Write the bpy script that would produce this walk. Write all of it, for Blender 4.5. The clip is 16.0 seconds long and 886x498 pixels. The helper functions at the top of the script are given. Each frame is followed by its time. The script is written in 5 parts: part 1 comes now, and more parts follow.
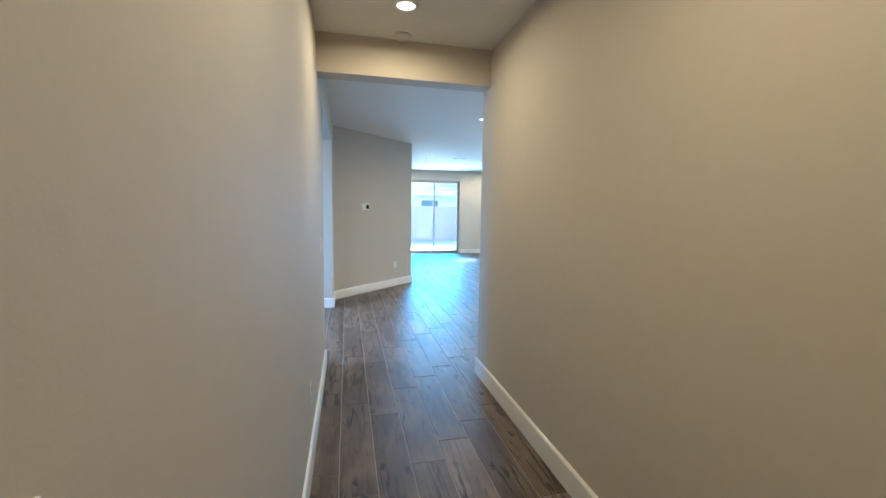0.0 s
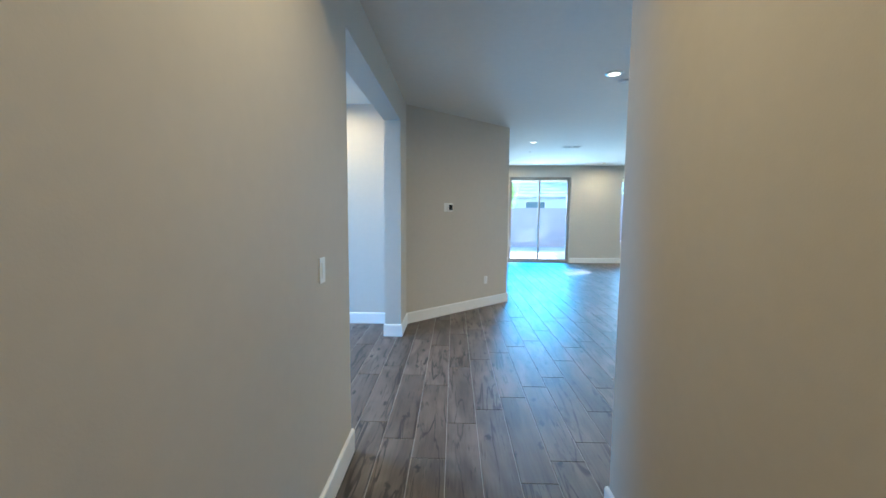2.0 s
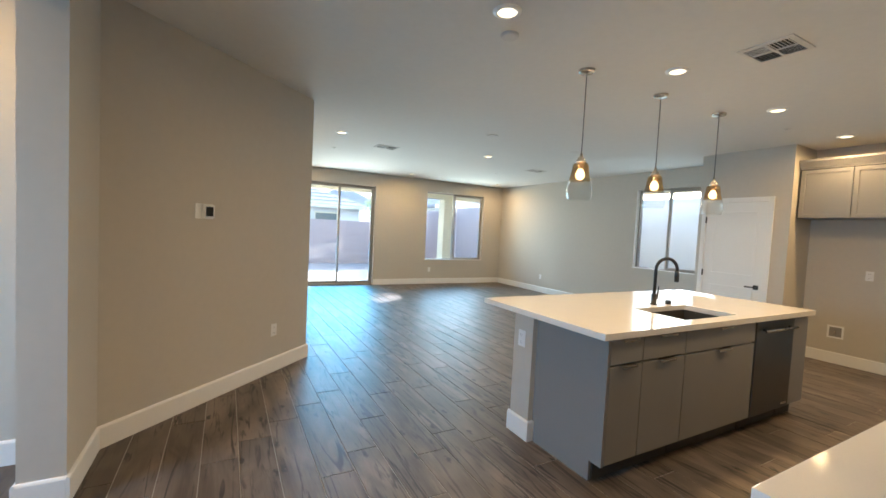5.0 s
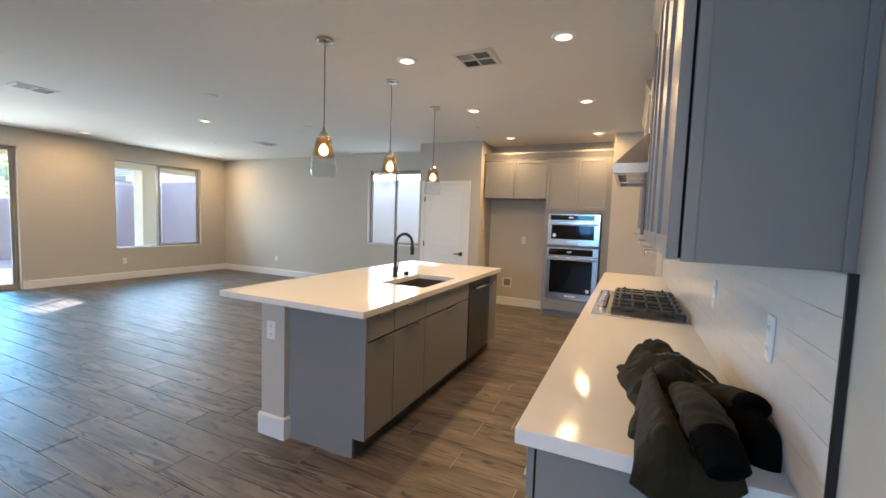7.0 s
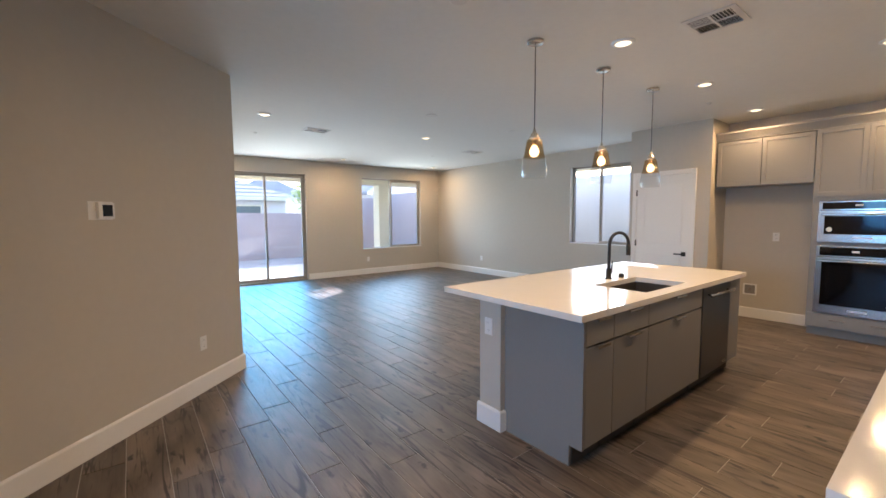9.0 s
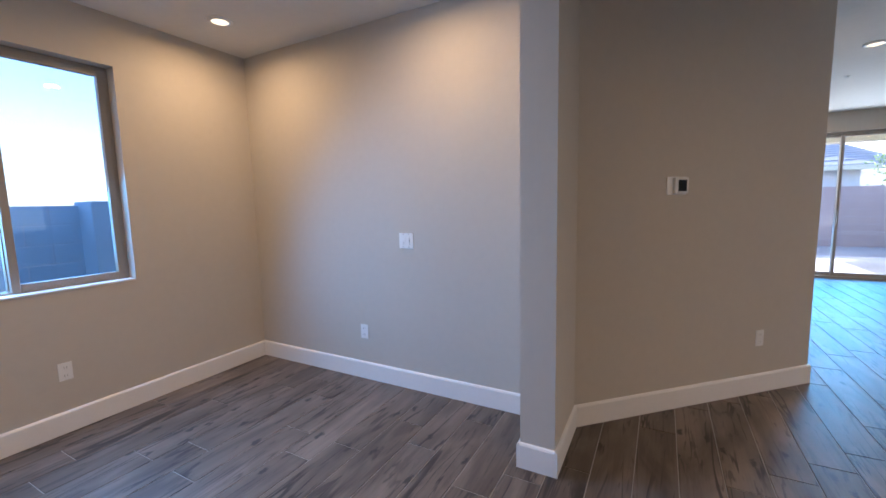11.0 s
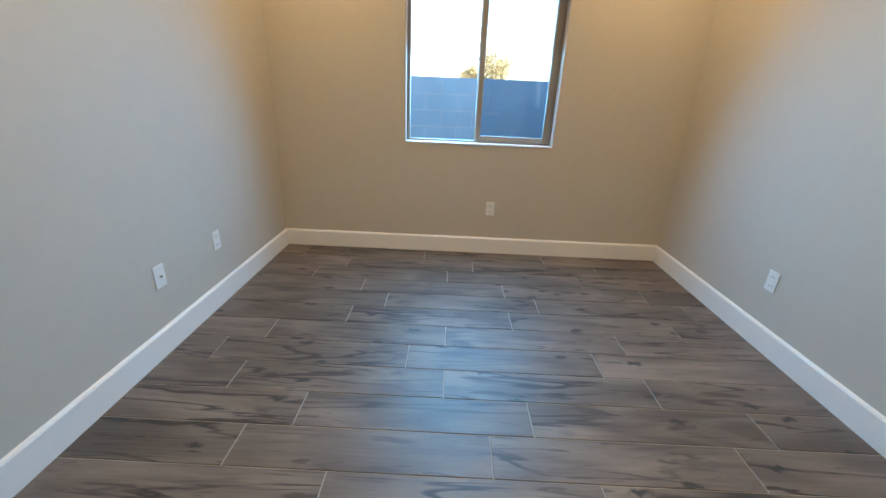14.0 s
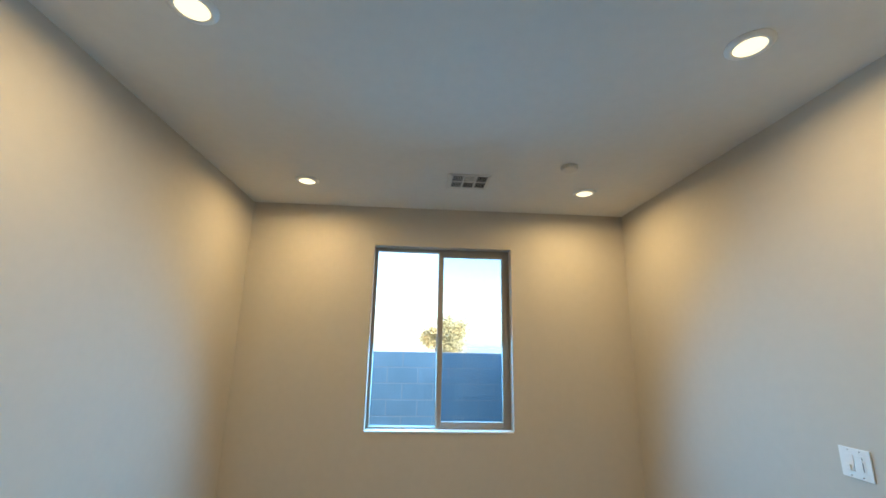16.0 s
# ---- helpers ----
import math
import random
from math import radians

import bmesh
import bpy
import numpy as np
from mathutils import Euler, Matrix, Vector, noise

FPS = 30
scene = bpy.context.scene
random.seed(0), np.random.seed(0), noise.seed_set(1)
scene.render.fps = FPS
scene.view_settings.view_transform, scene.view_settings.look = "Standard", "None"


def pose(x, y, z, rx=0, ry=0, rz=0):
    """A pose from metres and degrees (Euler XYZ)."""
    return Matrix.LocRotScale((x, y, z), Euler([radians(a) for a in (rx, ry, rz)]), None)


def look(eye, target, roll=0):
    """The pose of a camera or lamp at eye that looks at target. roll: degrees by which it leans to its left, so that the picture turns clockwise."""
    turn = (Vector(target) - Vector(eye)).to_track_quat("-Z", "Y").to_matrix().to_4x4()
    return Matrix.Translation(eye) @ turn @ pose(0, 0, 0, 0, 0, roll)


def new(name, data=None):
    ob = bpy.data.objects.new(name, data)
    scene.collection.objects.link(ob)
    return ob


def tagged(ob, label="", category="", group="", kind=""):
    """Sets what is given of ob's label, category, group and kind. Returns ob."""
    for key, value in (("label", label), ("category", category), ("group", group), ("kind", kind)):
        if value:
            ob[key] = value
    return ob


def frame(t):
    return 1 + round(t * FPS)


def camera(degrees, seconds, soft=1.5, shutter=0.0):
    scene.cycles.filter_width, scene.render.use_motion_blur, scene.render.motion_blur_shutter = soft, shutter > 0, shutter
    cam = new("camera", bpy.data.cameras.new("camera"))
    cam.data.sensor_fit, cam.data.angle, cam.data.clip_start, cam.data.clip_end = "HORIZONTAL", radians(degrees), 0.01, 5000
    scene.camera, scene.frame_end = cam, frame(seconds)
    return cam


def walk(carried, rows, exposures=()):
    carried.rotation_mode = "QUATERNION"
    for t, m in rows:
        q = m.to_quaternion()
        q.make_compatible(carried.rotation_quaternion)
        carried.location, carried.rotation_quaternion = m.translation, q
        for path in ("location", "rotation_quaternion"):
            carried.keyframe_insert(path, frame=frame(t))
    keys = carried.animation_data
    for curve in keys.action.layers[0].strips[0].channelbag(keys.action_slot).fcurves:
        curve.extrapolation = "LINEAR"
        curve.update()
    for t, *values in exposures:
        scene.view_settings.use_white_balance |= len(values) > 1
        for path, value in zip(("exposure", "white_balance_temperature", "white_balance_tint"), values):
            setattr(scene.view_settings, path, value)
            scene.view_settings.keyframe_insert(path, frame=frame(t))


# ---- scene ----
cam = camera(95.4, 16.0, soft=1.6)
PATH = [
    (0, (0.137, 0.459, 1.468), (0.597, 2.396, 1.273), 0.9),
    (0.5, (0.383, 0.712, 1.442), (0.479, 2.700, 1.249), 1.2),
    (1, (0.521, 1.117, 1.455), (0.429, 3.107, 1.276), 1.7),
    (1.5, (0.513, 1.546, 1.460), (0.412, 3.535, 1.269), 0.9),
    (2, (0.523, 2.002, 1.437), (0.469, 3.993, 1.252), 0.4),
    (2.5, (0.479, 2.431, 1.411), (0.464, 4.425, 1.252), 0.3),
    (3, (0.437, 2.847, 1.414), (0.451, 4.842, 1.269), 0.2),
    (3.2, (0.476, 3.011, 1.406), (0.461, 5.006, 1.272), 0.3),
    (5.3, (0.592, 4.059, 1.446), (1.748, 5.688, 1.352), 2.9),
    (5.5, (0.570, 4.105, 1.441), (1.852, 5.637, 1.341), 2.8),
    (6, (0.516, 4.157, 1.437), (2.057, 5.427, 1.324), 2.8),
    (6.5, (0.566, 4.173, 1.437), (2.282, 5.192, 1.309), 2.5),
    (7, (0.625, 4.160, 1.440), (2.435, 4.997, 1.297), 2.0),
    (7.5, (0.646, 4.152, 1.444), (2.466, 4.967, 1.288), 1.1),
    (8, (0.643, 4.184, 1.444), (2.363, 5.194, 1.294), 0.3),
    (8.2, (0.629, 4.197, 1.447), (2.287, 5.306, 1.301), 0.2),
    (10.3, (0.464, 4.436, 1.428), (0.312, 6.422, 1.251), -1.6),
    (10.5, (0.427, 4.468, 1.426), (0.033, 6.420, 1.237), -1.6),
    (11, (0.364, 4.563, 1.421), (-0.584, 6.309, 1.193), -1.3),
    (11.5, (0.369, 4.687, 1.417), (-1.017, 6.101, 1.138), -0.2),
    (12, (0.364, 4.747, 1.409), (-1.303, 5.793, 1.055), 1.1),
    (12.5, (0.309, 4.918, 1.404), (-1.551, 5.487, 0.940), 1.6),
    (13, (0.286, 5.073, 1.378), (-1.603, 5.267, 0.751), 2.5),
    (13.5, (0.320, 5.166, 1.302), (-1.520, 5.210, 0.522), 3.0),
    (14, (0.340, 5.231, 1.304), (-1.524, 5.215, 0.578), 2.5),
    (14.5, (0.353, 5.204, 1.382), (-1.604, 5.205, 0.965), 2.4),
    (15, (0.372, 5.237, 1.451), (-1.627, 5.245, 1.413), 2.1),
    (15.5, (0.385, 5.247, 1.521), (-1.598, 5.300, 1.782), 1.9),
    (16, (0.392, 5.236, 1.586), (-1.550, 5.357, 2.047), 1.2),
]
EXPOSURES = [(0.0, 3.60, 4350, 8), (1.0, 3.50, 4300, 7), (2.0, 3.26, 4300, 5), (3.2, 2.95, 5080, 8), (5.3, 2.98, 5700, 15), (8.2, 2.92, 5750, 23), (10.3, 2.64, 5300, 25), (11.3, 2.44, 5230, 28), (12.0, 2.50, 5300, 17), (13.2, 2.46, 5480, 11), (14.0, 2.62, 5750, 12), (15.0, 2.62, 5720, 8), (16.0, 2.54, 5450, 6)]
walk(cam, [(t, look(eye, target, roll)) for t, eye, target, roll in PATH], EXPOSURES)

# ---------------------------------------------------------------- light
world = bpy.data.worlds.new("World")
scene.world = world
world.use_nodes = True
SUN_EL, SUN_AZ = 18.0, -56.0          # degrees above the horizon; degrees from +y towards -x
wn, wl = world.node_tree.nodes, world.node_tree.links
wn.clear()
sky = wn.new("ShaderNodeTexSky")
sky.sky_type = "NISHITA"
sky.sun_disc = False
sky.sun_elevation = radians(SUN_EL)
sky.sun_rotation = radians(-SUN_AZ)
wbg, wout = wn.new("ShaderNodeBackground"), wn.new("ShaderNodeOutputWorld")
wbg.inputs["Strength"].default_value = 0.15
wl.new(sky.outputs[0], wbg.inputs["Color"])
wl.new(wbg.outputs[0], wout.inputs[0])
sun = new("sun", bpy.data.lights.new("sun", "SUN"))
sun.data.energy, sun.data.angle, sun.data.color = 5.0, radians(0.5), (1.0, 0.95, 0.88)
sun.matrix_world = look((-math.sin(radians(SUN_AZ)) * 40, 40 * math.cos(radians(SUN_AZ)), 40 * math.tan(radians(SUN_EL))), (0, 0, 0))
CAN_WATTS, CAN_COLOR = 1.95, (1.0, 0.635, 0.245)


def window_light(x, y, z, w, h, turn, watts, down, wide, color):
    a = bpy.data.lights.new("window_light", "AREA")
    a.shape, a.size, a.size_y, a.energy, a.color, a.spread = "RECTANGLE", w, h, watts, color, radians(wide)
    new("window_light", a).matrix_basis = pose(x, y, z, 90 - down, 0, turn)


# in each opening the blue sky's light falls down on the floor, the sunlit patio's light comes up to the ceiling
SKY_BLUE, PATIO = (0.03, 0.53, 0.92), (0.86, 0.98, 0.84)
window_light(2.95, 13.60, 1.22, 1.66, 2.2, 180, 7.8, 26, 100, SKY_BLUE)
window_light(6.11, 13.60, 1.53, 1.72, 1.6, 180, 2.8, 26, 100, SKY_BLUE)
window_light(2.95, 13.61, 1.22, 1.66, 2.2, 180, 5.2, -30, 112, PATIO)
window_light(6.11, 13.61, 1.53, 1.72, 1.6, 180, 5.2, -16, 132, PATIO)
window_light(7.67, 8.53, 1.65, 1.2, 1.4, 90, 1.1, 0, 165, (0.70, 0.92, 0.90))
window_light(-3.02, 5.45, 1.65, 1.12, 1.36, -90, 8.4, 33, 142, (0.23, 0.64, 1.0))

# ---------------------------------------------------------------- materials
def mat(name, color, rough=0.5, metal=0.0, vary=0.06, scale=6.0, bump=0.0, bscale=80.0, spec=0.5, second=None):
    """Paint, metal, stone: a base colour with a broad and a fine variation, a rough relief."""
    m = bpy.data.materials.new(name)
    m.use_nodes = True
    n, l = m.node_tree.nodes, m.node_tree.links
    p = n["Principled BSDF"]
    p.inputs["Metallic"].default_value = metal
    p.inputs["Specular IOR Level"].default_value = spec
    geo = n.new("ShaderNodeNewGeometry")
    big, fine = n.new("ShaderNodeTexNoise"), n.new("ShaderNodeTexNoise")
    big.inputs["Scale"].default_value, fine.inputs["Scale"].default_value = scale * 0.25, scale * 6
    big.inputs["Detail"].default_value = 3
    for t in (big, fine):
        l.new(geo.outputs["Position"], t.inputs["Vector"])
    add = n.new("ShaderNodeMath")
    add.operation = "ADD"
    l.new(big.outputs["Fac"], add.inputs[0])
    l.new(fine.outputs["Fac"], add.inputs[1])
    ramp = n.new("ShaderNodeMapRange")
    ramp.inputs["From Min"].default_value, ramp.inputs["From Max"].default_value = 0.6, 1.4
    l.new(add.outputs[0], ramp.inputs["Value"])
    mix = n.new("ShaderNodeMix")
    mix.data_type = "RGBA"
    lo = second or tuple(c * (1 - vary) for c in color)
    hi = tuple(min(1, c * (1 + vary)) for c in color)
    mix.inputs["A"].default_value, mix.inputs["B"].default_value = (*lo, 1), (*hi, 1)
    l.new(ramp.outputs[0], mix.inputs["Factor"])
    l.new(mix.outputs["Result"], p.inputs["Base Color"])
    rr = n.new("ShaderNodeMapRange")
    rr.inputs["To Min"].default_value, rr.inputs["To Max"].default_value = rough * 0.88, min(1, rough * 1.12)
    l.new(fine.outputs["Fac"], rr.inputs["Value"])
    l.new(rr.outputs[0], p.inputs["Roughness"])
    if bump:
        tex, b = n.new("ShaderNodeTexNoise"), n.new("ShaderNodeBump")
        tex.inputs["Scale"].default_value, tex.inputs["Detail"].default_value = bscale, 2
        l.new(geo.outputs["Position"], tex.inputs["Vector"])
        b.inputs["Strength"].default_value, b.inputs["Distance"].default_value = bump, 0.004
        l.new(tex.outputs["Fac"], b.inputs["Height"])
        l.new(b.outputs[0], p.inputs["Normal"])
    return m


def rumpled(m, scale=15.0, depth=0.016):
    """Soft creases in a cloth, on top of its weave."""
    n, l = m.node_tree.nodes, m.node_tree.links
    p = n["Principled BSDF"]
    weave = p.inputs["Normal"].links[0].from_socket
    geo, tex, b = n.new("ShaderNodeNewGeometry"), n.new("ShaderNodeTexNoise"), n.new("ShaderNodeBump")
    tex.noise_type = "RIDGED_MULTIFRACTAL"
    tex.inputs["Scale"].default_value, tex.inputs["Detail"].default_value, tex.inputs["Distortion"].default_value = scale, 2, 0.8
    l.new(geo.outputs["Position"], tex.inputs["Vector"])
    b.inputs["Strength"].default_value, b.inputs["Distance"].default_value = 0.7, depth
    l.new(tex.outputs["Fac"], b.inputs["Height"])
    l.new(weave, b.inputs["Normal"])
    l.new(b.outputs[0], p.inputs["Normal"])


def glow(name, color, strength):
    m = bpy.data.materials.new(name)
    m.use_nodes = True
    n, l = m.node_tree.nodes, m.node_tree.links
    n.clear()
    e, o = n.new("ShaderNodeEmission"), n.new("ShaderNodeOutputMaterial")
    e.inputs["Color"].default_value, e.inputs["Strength"].default_value = (*color, 1), strength
    l.new(e.outputs[0], o.inputs[0])
    return m


def glass(name, tint=(0.96, 0.98, 0.98), ior=1.5, gain=0.8):
    m = bpy.data.materials.new(name)
    m.use_nodes = True
    n, l = m.node_tree.nodes, m.node_tree.links
    n.clear()
    tr, gl, mx, fr, o = (n.new(k) for k in ("ShaderNodeBsdfTransparent", "ShaderNodeBsdfGlossy", "ShaderNodeMixShader", "ShaderNodeLayerWeight", "ShaderNodeOutputMaterial"))
    tr.inputs[0].default_value = (*tint, 1)
    gl.inputs["Roughness"].default_value = 0.01
    pw, mr = n.new("ShaderNodeMath"), n.new("ShaderNodeMapRange")
    pw.operation = "POWER"
    pw.inputs[1].default_value = 5.0
    fr.inputs["Blend"].default_value = 0.5
    mr.inputs["To Min"].default_value, mr.inputs["To Max"].default_value = ((ior - 1) / (ior + 1)) ** 2, gain
    l.new(fr.outputs["Facing"], pw.inputs[0])
    l.new(pw.outputs[0], mr.inputs["Value"])
    l.new(mr.outputs[0], mx.inputs[0])
    l.new(tr.outputs[0], mx.inputs[1])
    l.new(gl.outputs[0], mx.inputs[2])
    l.new(mx.outputs[0], o.inputs[0])
    return m


def plank_material(name, per_island):
    """Wood-look porcelain: grey-brown boards along y with long grain, dark streaks and knots."""
    m = bpy.data.materials.new(name)
    m.use_nodes = True
    n, l = m.node_tree.nodes, m.node_tree.links
    p = n["Principled BSDF"]
    geo = n.new("ShaderNodeNewGeometry")
    if per_island:
        rnd = geo.outputs["Random Per Island"]
    else:
        rnd = n.new("ShaderNodeObjectInfo").outputs["Random"]
    off = n.new("ShaderNodeVectorMath")
    off.operation = "MULTIPLY_ADD"
    comb = n.new("ShaderNodeCombineXYZ")
    for k in ("X", "Y", "Z"):
        l.new(rnd, comb.inputs[k])
    l.new(comb.outputs[0], off.inputs[0])
    off.inputs[1].default_value = (37.0, 91.0, 53.0)
    l.new(geo.outputs["Position"], off.inputs[2])

    def stretched(sx, sy, scale, detail, dist):
        v, t = n.new("ShaderNodeVectorMath"), n.new("ShaderNodeTexNoise")
        v.operation = "MULTIPLY"
        v.inputs[1].default_value = (sx, sy, 1.0)
        l.new(off.outputs[0], v.inputs[0])
        l.new(v.outputs[0], t.inputs["Vector"])
        t.inputs["Scale"].default_value, t.inputs["Detail"].default_value, t.inputs["Distortion"].default_value = scale, detail, dist
        return t.outputs["Fac"]

    def ranged(src, a, b, c, d):
        r = n.new("ShaderNodeMapRange")
        for key, v in zip(("From Min", "From Max", "To Min", "To Max"), (a, b, c, d)):
            r.inputs[key].default_value = v
        l.new(src, r.inputs["Value"])
        return r.outputs[0]

    def blend(fac, a, b, kind="MIX"):
        x = n.new("ShaderNodeMix")
        x.data_type, x.blend_type = "RGBA", kind
        if isinstance(fac, float):
            x.inputs["Factor"].default_value = fac
        else:
            l.new(fac, x.inputs["Factor"])
        for key, v in (("A", a), ("B", b)):
            if isinstance(v, tuple):
                x.inputs[key].default_value = (*v, 1)
            else:
                l.new(v, x.inputs[key])
        return x.outputs["Result"]

    broad = stretched(5.0, 1.15, 1.0, 5, 1.1)
    cloud = stretched(3.6, 2.6, 1.0, 4, 0.6)
    grain = stretched(70.0, 3.0, 1.0, 4, 0.6)
    streak = stretched(17.0, 1.7, 1.0, 5, 2.4)
    col = blend(ranged(broad, 0.36, 0.64, 0, 1), (0.076, 0.057, 0.044), (0.204, 0.162, 0.129))
    col = blend(ranged(cloud, 0.42, 0.66, 0, 0.62), col, (0.098, 0.075, 0.058))
    col = blend(ranged(grain, 0.42, 0.72, 0, 0.20), col, (0.245, 0.207, 0.180))
    col = blend(ranged(grain, 0.50, 0.30, 0, 0.25), col, (0.060, 0.046, 0.038))
    col = blend(ranged(streak, 0.59, 0.66, 0, 0.68), col, (0.032, 0.024, 0.020))
    line = stretched(8.0, 0.60, 1.0, 4, 0.9)
    away = n.new("ShaderNodeMath")
    away.operation = "SUBTRACT"
    away.inputs[1].default_value = 0.5
    l.new(line, away.inputs[0])
    size = n.new("ShaderNodeMath")
    size.operation = "ABSOLUTE"
    l.new(away.outputs[0], size.inputs[0])
    crack = n.new("ShaderNodeMath")
    crack.operation = "MULTIPLY"
    l.new(ranged(size.outputs[0], 0.008, 0.022, 0.95, 0.0), crack.inputs[0])
    l.new(ranged(stretched(4.0, 1.2, 1.0, 3, 0.3), 0.42, 0.54, 0.0, 1.0), crack.inputs[1])
    col = blend(crack.outputs[0], col, (0.026, 0.020, 0.017))
    vor, vv = n.new("ShaderNodeTexVoronoi"), n.new("ShaderNodeVectorMath")
    vor.voronoi_dimensions = "2D"
    vv.operation = "MULTIPLY"
    vv.inputs[1].default_value = (5.6, 2.2, 1.0)
    ragged, shove = n.new("ShaderNodeTexNoise"), n.new("ShaderNodeVectorMath")
    ragged.inputs["Scale"].default_value, ragged.inputs["Detail"].default_value = 26.0, 3
    l.new(off.outputs[0], ragged.inputs["Vector"])
    shove.operation = "MULTIPLY_ADD"
    shove.inputs[1].default_value = (0.055, 0.075, 0.0)
    l.new(ragged.outputs["Color"], shove.inputs[0])
    l.new(off.outputs[0], shove.inputs[2])
    l.new(shove.outputs[0], vv.inputs[0])
    l.new(vv.outputs[0], vor.inputs["Vector"])
    vor.inputs["Scale"].default_value = 1.0
    pick, knot = n.new("ShaderNodeSeparateColor"), n.new("ShaderNodeMath")
    knot.operation = "MULTIPLY"
    l.new(vor.outputs["Color"], pick.inputs[0])
    l.new(ranged(vor.outputs["Distance"], 0.05, 0.105, 0.95, 0.0), knot.inputs[0])
    l.new(ranged(pick.outputs["Red"], 0.32, 0.46, 0.0, 1.0), knot.inputs[1])
    col = blend(knot.outputs[0], col, (0.020, 0.021, 0.018))
    tone = blend(rnd, (0.88, 0.88, 0.88), (1.10, 1.09, 1.08))
    col = blend(1.0, col, tone, "MULTIPLY")
    l.new(col, p.inputs["Base Color"])
    l.new(ranged(grain, 0.3, 0.7, 0.41, 0.54), p.inputs["Roughness"])
    p.inputs["Specular IOR Level"].default_value = 0.55
    b = n.new("ShaderNodeBump")
    b.inputs["Strength"].default_value, b.inputs["Distance"].default_value = 0.25, 0.0015
    l.new(grain, b.inputs["Height"])
    l.new(b.outputs[0], p.inputs["Normal"])
    return m


M_WALL = mat("greige_wall_paint", (0.53, 0.492, 0.43), 0.75, vary=0.03, scale=3, bump=0.07, bscale=150, spec=0.3)
M_CEIL = mat("ceiling_paint", (0.70, 0.69, 0.66), 0.9, vary=0.03, scale=3, bump=0.10, bscale=120, spec=0.2)
M_TRIM = mat("white_trim_paint", (0.80, 0.79, 0.77), 0.4, vary=0.02, scale=8, bump=0.05)
M_DOOR = mat("white_door_paint", (0.80, 0.80, 0.78), 0.45, vary=0.02, scale=8, bump=0.05)
M_CAB = mat("grey_cabinet_paint", (0.238, 0.230, 0.222), 0.42, vary=0.03, scale=9, bump=0.04)
M_GAPSHADE = mat("black_gap_shade", (0.008, 0.008, 0.008), 0.8, spec=0.1)
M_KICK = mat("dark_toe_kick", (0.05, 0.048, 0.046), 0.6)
M_QUARTZ = mat("white_quartz", (0.79, 0.765, 0.73), 0.11, vary=0.025, scale=30, spec=0.16)
M_SPLASH = mat("pale_splash_tile", (0.72, 0.69, 0.65), 0.22, vary=0.02, scale=4)
sn, sl = M_SPLASH.node_tree.nodes, M_SPLASH.node_tree.links
wave, wsc, wgeo, wb = sn.new("ShaderNodeTexNoise"), sn.new("ShaderNodeVectorMath"), sn.new("ShaderNodeNewGeometry"), sn.new("ShaderNodeBump")
wsc.operation = "MULTIPLY"
wsc.inputs[1].default_value = (2.2, 1.0, 34.0)
sl.new(wgeo.outputs["Position"], wsc.inputs[0])
sl.new(wsc.outputs[0], wave.inputs["Vector"])
wave.inputs["Scale"].default_value, wave.inputs["Detail"].default_value, wave.inputs["Distortion"].default_value = 1.0, 1.0, 0.6
wb.inputs["Strength"].default_value, wb.inputs["Distance"].default_value = 0.8, 0.004
sl.new(wave.outputs["Fac"], wb.inputs["Height"])
sl.new(wb.outputs[0], sn["Principled BSDF"].inputs["Normal"])
M_GROUT = mat("floor_grout", (0.40, 0.38, 0.345), 0.85, vary=0.08, scale=20)
M_STEEL = mat("brushed_steel", (0.52, 0.505, 0.485), 0.20, metal=1.0, vary=0.05, scale=25)
M_DKSTEEL = mat("dark_steel", (0.115, 0.112, 0.11), 0.3, metal=1.0, vary=0.06, scale=25)
M_NICKEL = mat("satin_nickel", (0.60, 0.55, 0.49), 0.25, metal=1.0, vary=0.05, scale=25)
M_BLACK = mat("matte_black_metal", (0.012, 0.012, 0.013), 0.4, vary=0.1)
M_IRON = mat("cast_iron", (0.012, 0.012, 0.012), 0.32, vary=0.15, scale=40, bump=0.3, bscale=300)
M_BLKGLASS = mat("black_oven_glass", (0.004, 0.004, 0.005), 0.06, vary=0.05, spec=0.3)
M_FARGLASS = mat("dim_window_glass", (0.10, 0.14, 0.145), 0.15, vary=0.1)
M_SINK = mat("dark_composite_sink", (0.055, 0.05, 0.046), 0.5, vary=0.12, scale=60)
M_PLATE = mat("white_plastic", (0.78, 0.78, 0.77), 0.35, vary=0.02)
M_SLOT = mat("dark_slot", (0.012, 0.012, 0.012), 0.6)
M_BRONZE = mat("taupe_vinyl_frame", (0.31, 0.275, 0.23), 0.5, vary=0.05, scale=12)
M_GLASS = glass("window_glass", ior=1.45)
M_SHADE = glass("clear_shade_glass", (0.955, 0.955, 0.95), 1.45, 0.8)
M_CAN = glow("downlight_lens", (1.0, 0.74, 0.36), 0.36)
M_BULB = glow("filament_bulb", (1.0, 0.66, 0.34), 1.6)
M_VENT = mat("vent_white_enamel", (0.62, 0.60, 0.57), 0.5, vary=0.03)
M_JACKET = mat("black_olive_cloth", (0.027, 0.0222, 0.012), 0.85, vary=0.25, scale=9, bump=0.4, bscale=300, spec=0.08)
M_JACKET.node_tree.nodes["Principled BSDF"].inputs["Sheen Weight"].default_value = 0.06
rumpled(M_JACKET)
M_LINING = mat("black_lining_cloth", (0.0035, 0.0034, 0.0032), 0.9, vary=0.3, scale=12, bump=0.4, bscale=300, spec=0.05)
